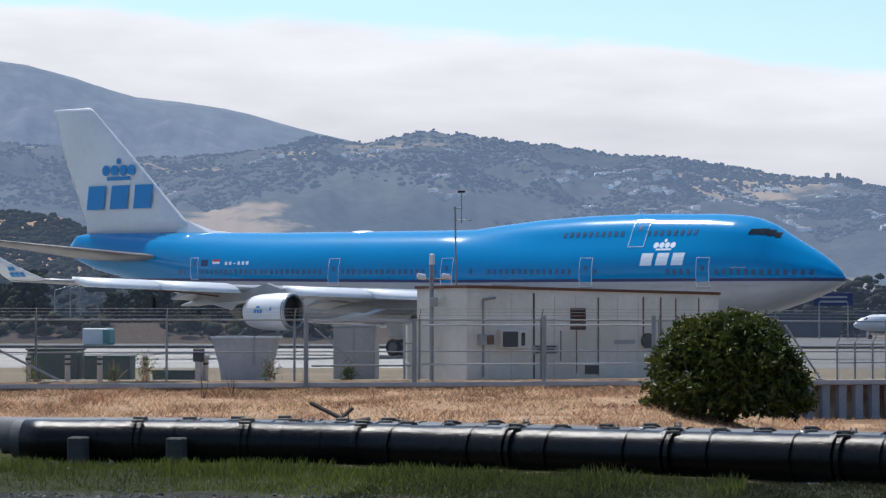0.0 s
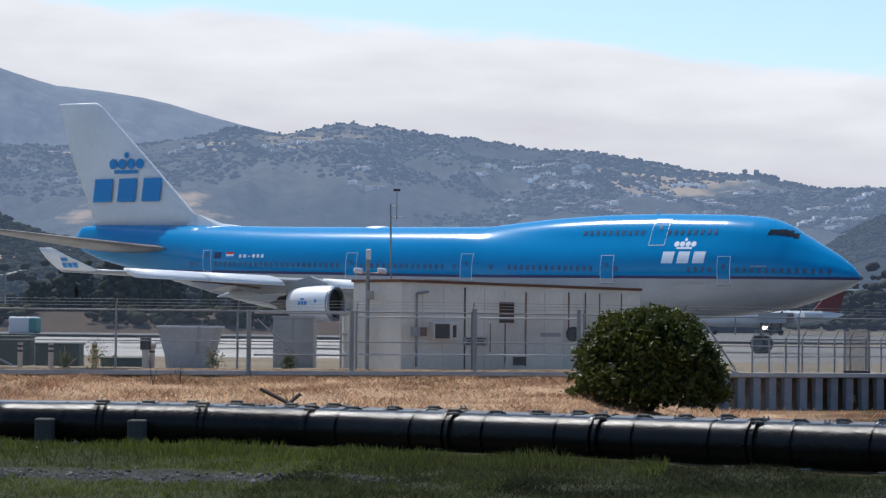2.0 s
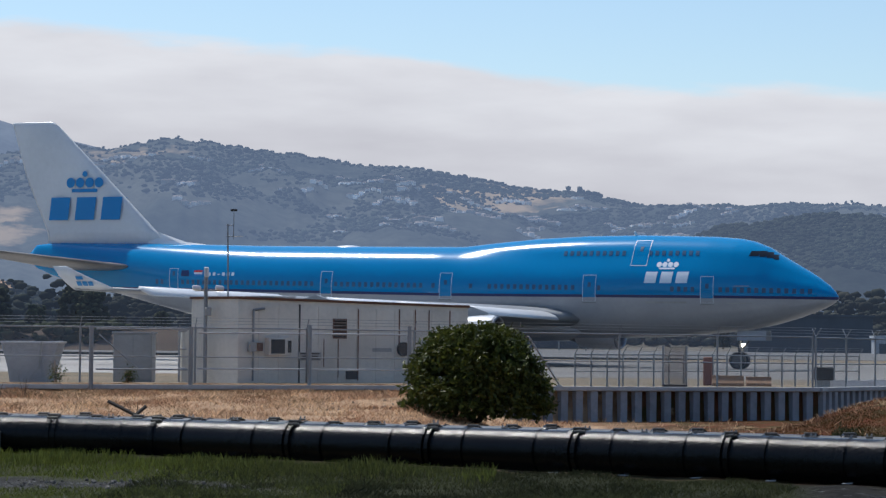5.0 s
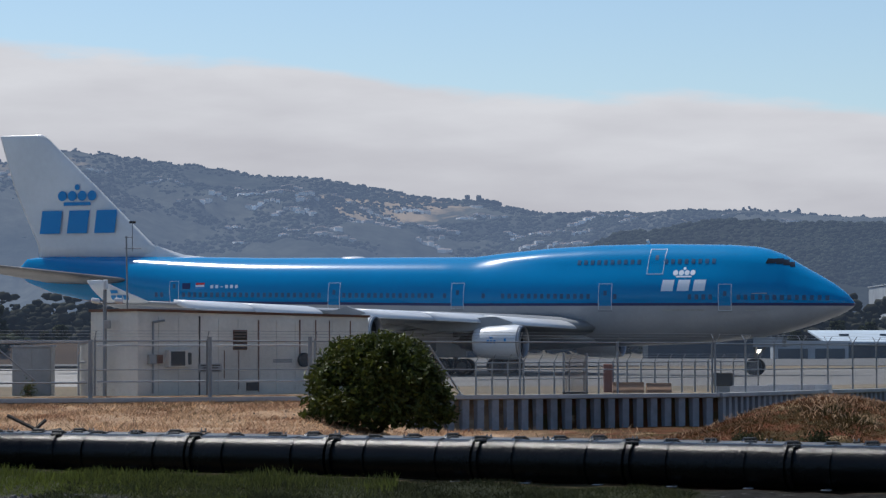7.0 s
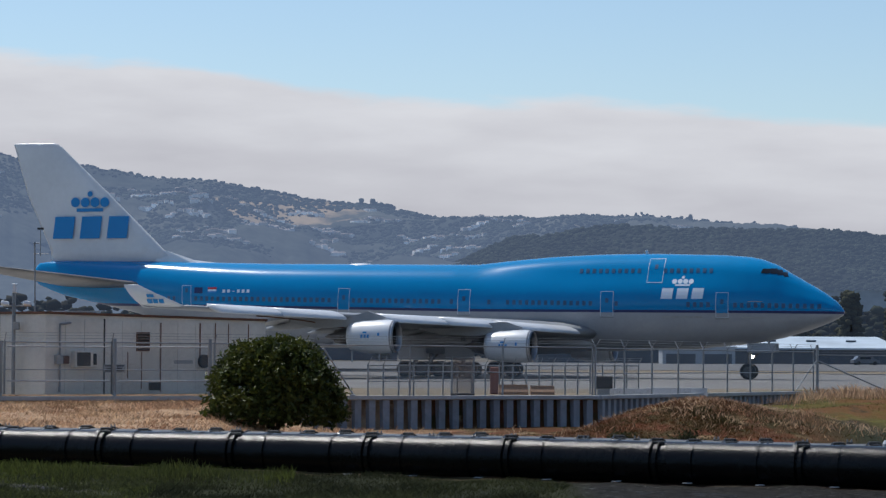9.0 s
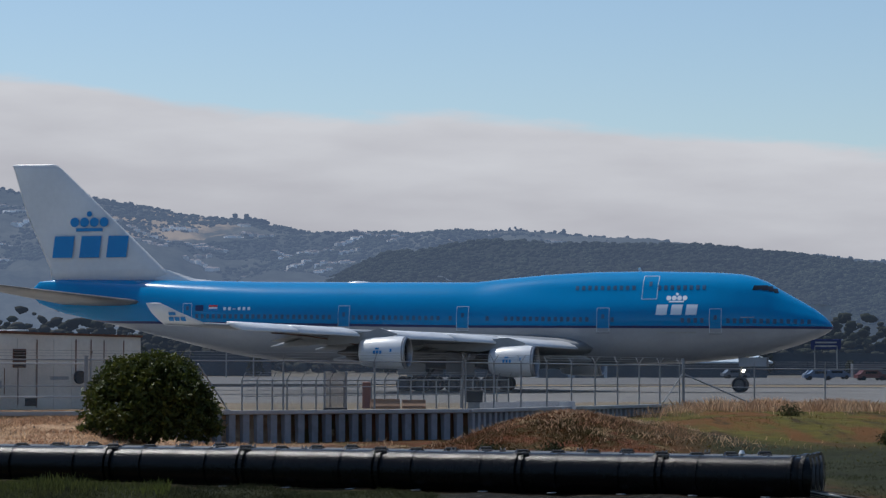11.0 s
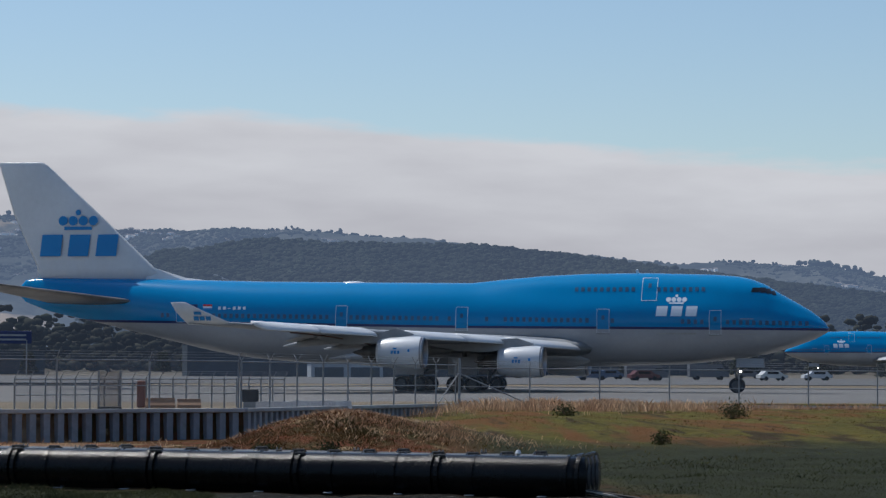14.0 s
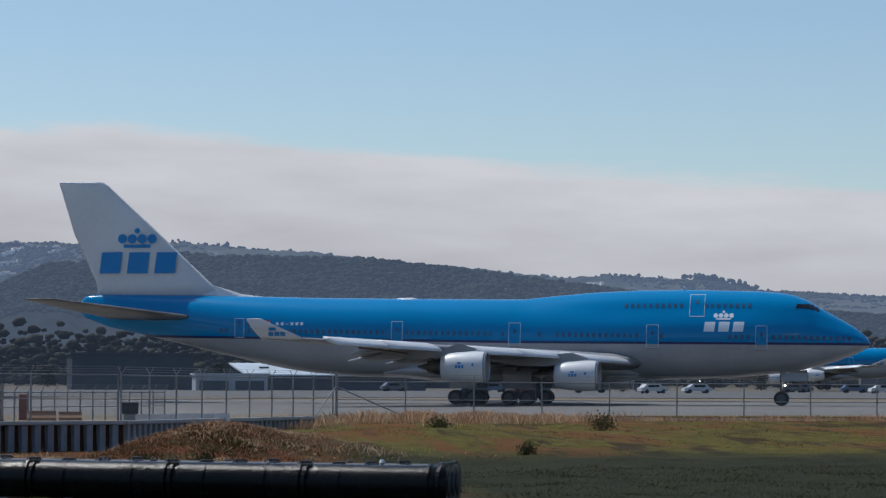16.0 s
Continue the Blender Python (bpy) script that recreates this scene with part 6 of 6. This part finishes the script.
def build_mid():
    rnd = random.Random(8)
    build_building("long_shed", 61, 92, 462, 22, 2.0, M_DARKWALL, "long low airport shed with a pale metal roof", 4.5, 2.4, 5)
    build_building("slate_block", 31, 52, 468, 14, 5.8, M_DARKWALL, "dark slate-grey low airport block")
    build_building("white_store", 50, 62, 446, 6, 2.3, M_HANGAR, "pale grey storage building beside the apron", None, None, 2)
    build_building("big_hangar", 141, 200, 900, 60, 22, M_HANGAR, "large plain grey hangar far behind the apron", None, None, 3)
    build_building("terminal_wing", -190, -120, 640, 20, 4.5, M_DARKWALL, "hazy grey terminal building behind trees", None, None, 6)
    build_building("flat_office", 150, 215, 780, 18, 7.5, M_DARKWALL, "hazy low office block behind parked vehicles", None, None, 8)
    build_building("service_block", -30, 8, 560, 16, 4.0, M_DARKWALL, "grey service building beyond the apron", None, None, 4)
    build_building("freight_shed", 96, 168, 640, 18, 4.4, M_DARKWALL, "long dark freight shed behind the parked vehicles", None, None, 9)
    # belt of trees
    for i in range(95):
        b = rnd.uniform(-19, 24)
        d = rnd.uniform(520, 700)
        if b < -9.5 or rnd.random() < 0.55:
            h = rnd.uniform(7, 14) if b < -9.5 else rnd.uniform(3, 8)
            if b < -9.5:
                d = rnd.uniform(430, 560)
            build_tree(d * math.tan(radians(b)), d, h, rnd)
    for x, y, h in ((104, 640, 14), (116, 640, 17), (126, 640, 13)):
        build_tree(x, y, h, rnd, h * 0.22)
    spots = []
    for i in range(22000):
        b = rnd.uniform(-22, 26)
        d = rnd.uniform(720, 1100)
        s = rnd.uniform(0.5, 1.5)
        spots.append((Vector((d * math.tan(radians(b)), d, rnd.uniform(-1, 17) * rnd.random() ** 0.8)), s * 1.5, s))
    # belt leaves carry the same painted haze glow
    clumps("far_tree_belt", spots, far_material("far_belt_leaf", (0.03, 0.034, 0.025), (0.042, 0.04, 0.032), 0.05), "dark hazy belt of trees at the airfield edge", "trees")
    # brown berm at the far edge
    # berm soil glows faintly too, as painted haze
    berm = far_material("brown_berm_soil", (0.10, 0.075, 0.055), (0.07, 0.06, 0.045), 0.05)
    rings = []
    for i in range(41):
        x = -150 + i * 3.4
        h = 2.6 + 1.1 * noise.noise((x * 0.06, 1, 0))
        rings.append([(x, 330, -0.4), (x, 340, -0.4 + h * min(1, (40 - i) / 8, (i + 1) / 5)), (x, 352, -0.4)])
    tagged(obj("earth_berm", loft(rings), berm), "long low brown earth berm beyond the taxiway", "berm", kind="structure")
    # parked vehicles
    paints = [mat("vehicle_paint", c, 0.35, grain=0.04, coat=0.3) for c in ((0.55, 0.56, 0.58), (0.12, 0.13, 0.15), (0.14, 0.04, 0.035), (0.62, 0.62, 0.6), (0.08, 0.12, 0.2))]
    words = ("silver", "dark grey", "dull red", "white", "navy blue")

    def vehicle(x, y, kind, ci, turn=0):
        L, H = (4.5, 1.45) if kind == "car" else (6.2, 2.4)
        v = empty("parked_car" if kind == "car" else "service_van", pose(x, y, -0.32, 0, 0, turn), words[ci] + (" car parked beyond the apron" if kind == "car" else " service van parked beyond the apron"), "car" if kind == "car" else "van", "parked vehicles")
        prof = [(-L / 2, 0.35), (-L / 2, 0.85), (-L * 0.42, 0.92), (-L * 0.3, H), (L * 0.18, H), (L * 0.32, 0.95), (L * 0.48, 0.82), (L / 2, 0.35)] if kind == "car" else [(-L / 2, 0.4), (-L / 2, H), (L * 0.32, H), (L * 0.42, 1.35), (L / 2, 1.1), (L / 2, 0.4)]
        part("body", loft([[(px, s * 0.88, pz) for px, pz in prof] for s in (-1, 1)]), paints[ci], v)
        for s in (-1, 1):
            part("side_window", box(L * (0.4 if kind == "car" else 0.16), 0.02, 0.36, Matrix.Translation((-L * 0.05 if kind == "car" else L * 0.27, s * 0.89, H - 0.32 if kind == "car" else 1.6))), M_GLASS, v)
            for px in (-L * 0.3, L * 0.3):
                part("wheel", rod((px, s * 0.7, 0.32), (px, s * 0.92, 0.32), 0.32, 14), M_RUBBER, v)
    for i in range(15):
        b = rnd.uniform(9.5, 22)
        y = rnd.uniform(380, 450)
        vehicle(y * math.tan(radians(b)), y, "van" if i % 7 == 0 else "car", 1 if i % 7 == 0 else rnd.choice((0, 1, 1, 2, 1, 4, 3)), rnd.choice((0, 180, 8, -6)))
        # lamp columns
    for x, y in ((-104, 380), (-97, 360), (-112, 400), (165, 480), (190, 470)):
        p = empty("street_lamp", pose(x, y, -0.5), "grey curved-arm street lamp beyond the taxiway", "street lamp", "street lamps")
        part("column", rod((0, 0, 0), (0, 0, 7.5), 0.1, 8), M_GALV, p)
        part("arm", rod((0, 0, 7.5), (2.2, 0, 8.1), 0.06, 6), M_GALV, p)
        part("lantern", box(0.7, 0.3, 0.14, Matrix.Translation((2.5, 0, 8.12)), 0.03), M_CAP, p)
    # road sign panels
    for x, y in ((115, 520), (1.2, 440)):
        s = empty("sign_board", pose(x, y, -0.5), "blue roadside sign board on two posts", "sign", "roadside signs")
        part("panel", box(6.0, 0.15, 2.0, Matrix.Translation((0, 0, 6.4)), 0.05), M_DARKBLUE, s)
        for k in range(2):
            part("text_bar", box(4.2, 0.05, 0.3, Matrix.Translation((0, -0.1, 6.75 - k * 0.7))), M_BOXGREY, s)
        for px in (-2.2, 2.2):
            part("post", rod((px, 0, 0), (px, 0, 6), 0.12, 8), M_GALV, s)
    # small teal and white cabin by the far road
    c = empty("site_cabin", pose(-80, 306, -0.4), "small white cabin with a teal end beyond the taxiway", "cabin")
    part("body", box(3.0, 2.2, 1.9, Matrix.Translation((0, 0, 1.0)), 0.12), M_WHITE, c)
    part("end_panel", box(0.9, 2.24, 1.7, Matrix.Translation((1.2, 0, 1.0)), 0.1), mat("teal_panel_paint", (0.03, 0.22, 0.22), 0.5, grain=0.1), c, "teal end panel")
    # scrub over the berm
    spots = []
    for i in range(1500):
        x = rnd.uniform(-150, -16)
        if noise.noise((x * 0.09, 3, 0)) < -0.15:
            continue
        q = rnd.uniform(0.25, 0.8)
        spots.append((Vector((x, 333 + rnd.random() * 12, rnd.uniform(0.0, 2.2))), q * 1.4, q))
    clumps("berm_scrub", spots, M_TREEMID, "olive scrub along the earth berm", "bushes")


build_mid()


# ---- the regional jet taxiing the other way ----
def build_jet():
    j = empty("regional_jet", pose(0, 380, PLANE_GROUND), "small white regional jet with a dark red fin", "airplane")
    rings = []
    for x, r, zc in ((0, 0.05, 2.2), (0.5, 0.5, 2.25), (1.5, 0.95, 2.4), (3.2, 1.3, 2.55), (6, 1.35, 2.6), (18, 1.35, 2.6), (22, 1.05, 2.85), (25, 0.5, 3.2), (26.5, 0.1, 3.4)):
        rings.append([(-x, r * math.cos(a), zc + r * math.sin(a)) for a in [2 * math.pi * i / 20 for i in range(20)]])
    part("fuselage", loft(rings), M_WHITE, j, "white hull", True)
    part("cockpit_glass", box(0.7, 1.5, 0.35, Matrix.Translation((-1.9, 0, 3.15)) @ pose(0, 0, 0, 0, 24, 0), 0.05), M_GLASS, j)
    part("fin", loft([[(-20.6, -0.12, 3.8), (-25.4, -0.12, 3.8), (-25.4, 0.12, 3.8), (-20.6, 0.12, 3.8)], [(-24.0, -0.08, 7.4), (-26.8, -0.08, 7.4), (-26.8, 0.08, 7.4), (-24.0, 0.08, 7.4)]]), mat("dark_red_fin_paint", (0.15, 0.018, 0.025), 0.4, grain=0.06), j, "dark red fin")
    part("tailplane", box(2.0, 8.0, 0.2, Matrix.Translation((-26.0, 0, 7.4)), 0.05), M_WHITE, j)
    for s in (-1, 1):
        part("wing", loft([[(-10.5, s * 1.0, 1.75), (-15.2, s * 1.0, 1.75), (-15.2, s * 1.0, 2.0), (-10.5, s * 1.0, 2.05)], [(-15.4, s * 11.5, 2.5), (-16.8, s * 11.5, 2.5), (-16.8, s * 11.5, 2.6), (-15.4, s * 11.5, 2.6)]]), M_HULLGREY, j)
        part("engine", rod((-17.8, s * 2.0, 3.3), (-21.2, s * 2.0, 3.3), 0.62, 16), M_WHITE, j)
        part("main_gear", rod((-14, s * 1.6, 0.0), (-14, s * 1.6, 2.0), 0.14, 8), M_STRUT, j)
        part("main_wheel", rod((-14, s * 1.45, 0.45), (-14, s * 1.75, 0.45), 0.45, 16), M_RUBBER, j)
    part("nose_gear", rod((-3, 0, 0.0), (-3, 0, 1.6), 0.1, 8), M_STRUT, j)
    part("nose_wheel", rod((-3, -0.15, 0.35), (-3, 0.15, 0.35), 0.35, 14), M_RUBBER, j)
    return j


JET = build_jet()
OTHER = copy_thing(AIRLINER, pose(166.9, 571.8, PLANE_GROUND, 0, 0, 165))
tagged(OTHER, "second blue and white wide-body airliner parked beyond the taxiway", "airplane")


# ---- what moves ----
AIRLINER_ROWS = [
    (0.0, 1.76, 189.41, -28.54),
    (0.5, 3.53, 191.84, -28.90),
    (1.0, 5.06, 193.24, -28.15),
    (1.5, 6.81, 194.17, -27.07),
    (2.0, 8.57, 194.87, -26.05),
    (2.5, 10.39, 195.38, -25.17),
    (3.0, 12.22, 195.86, -24.37),
    (3.5, 14.01, 196.60, -23.86),
    (4.0, 16.03, 198.05, -24.09),
    (4.2, 16.82, 198.42, -23.97),
    (6.3, 25.74, 200.93, -21.47),
    (6.5, 26.62, 201.16, -21.26),
    (7.0, 28.87, 201.75, -20.77),
    (7.5, 31.08, 202.30, -20.34),
    (8.0, 33.46, 203.17, -20.17),
    (8.5, 35.61, 204.74, -20.53),
    (11.0, 48.21, 210.08, -20.50),
    (11.5, 51.02, 210.47, -20.37),
    (12.0, 53.83, 210.48, -20.32),
    (12.5, 56.74, 210.30, -20.37),
    (13.0, 59.80, 210.07, -20.50),
    (13.5, 63.10, 209.87, -20.67),
    (14.0, 66.52, 209.68, -20.82),
    (14.5, 70.20, 209.71, -21.04),
    (15.0, 73.53, 210.25, -21.54),
    (15.5, 77.15, 210.58, -21.93),
    (16.0, 81.31, 210.38, -22.06),]


def motions():
    walk(AIRLINER, [(t, pose(x, y, PLANE_GROUND, 0, 0, h)) for t, x, y, h in AIRLINER_ROWS])
    walk(JET, [(0.0, pose(4.3, 448, PLANE_GROUND, 0, 0, 208)), (2.0, pose(-6.9, 442, PLANE_GROUND, 0, 0, 208)), (4.0, pose(-18.1, 436, PLANE_GROUND, 0, 0, 208)), (16.0, pose(-85.3, 400, PLANE_GROUND, 0, 0, 208))])
    # the wheels roll with the way made along the ground
    for hub, r, wx, wy in WHEELS:
        rows, way, last = [], 0.0, None
        times = [i * 0.2 for i in range(81)]
        for t in times:
            x = interp(t, [q[0] for q in AIRLINER_ROWS], [q[1] for q in AIRLINER_ROWS])
            way += 0 if last is None else (x - last)
            last = x
            rows.append((t, Matrix.Translation((-wx, wy, r)) @ Matrix.Rotation(way / r, 4, "Y")))
        walk(hub, rows)


motions()
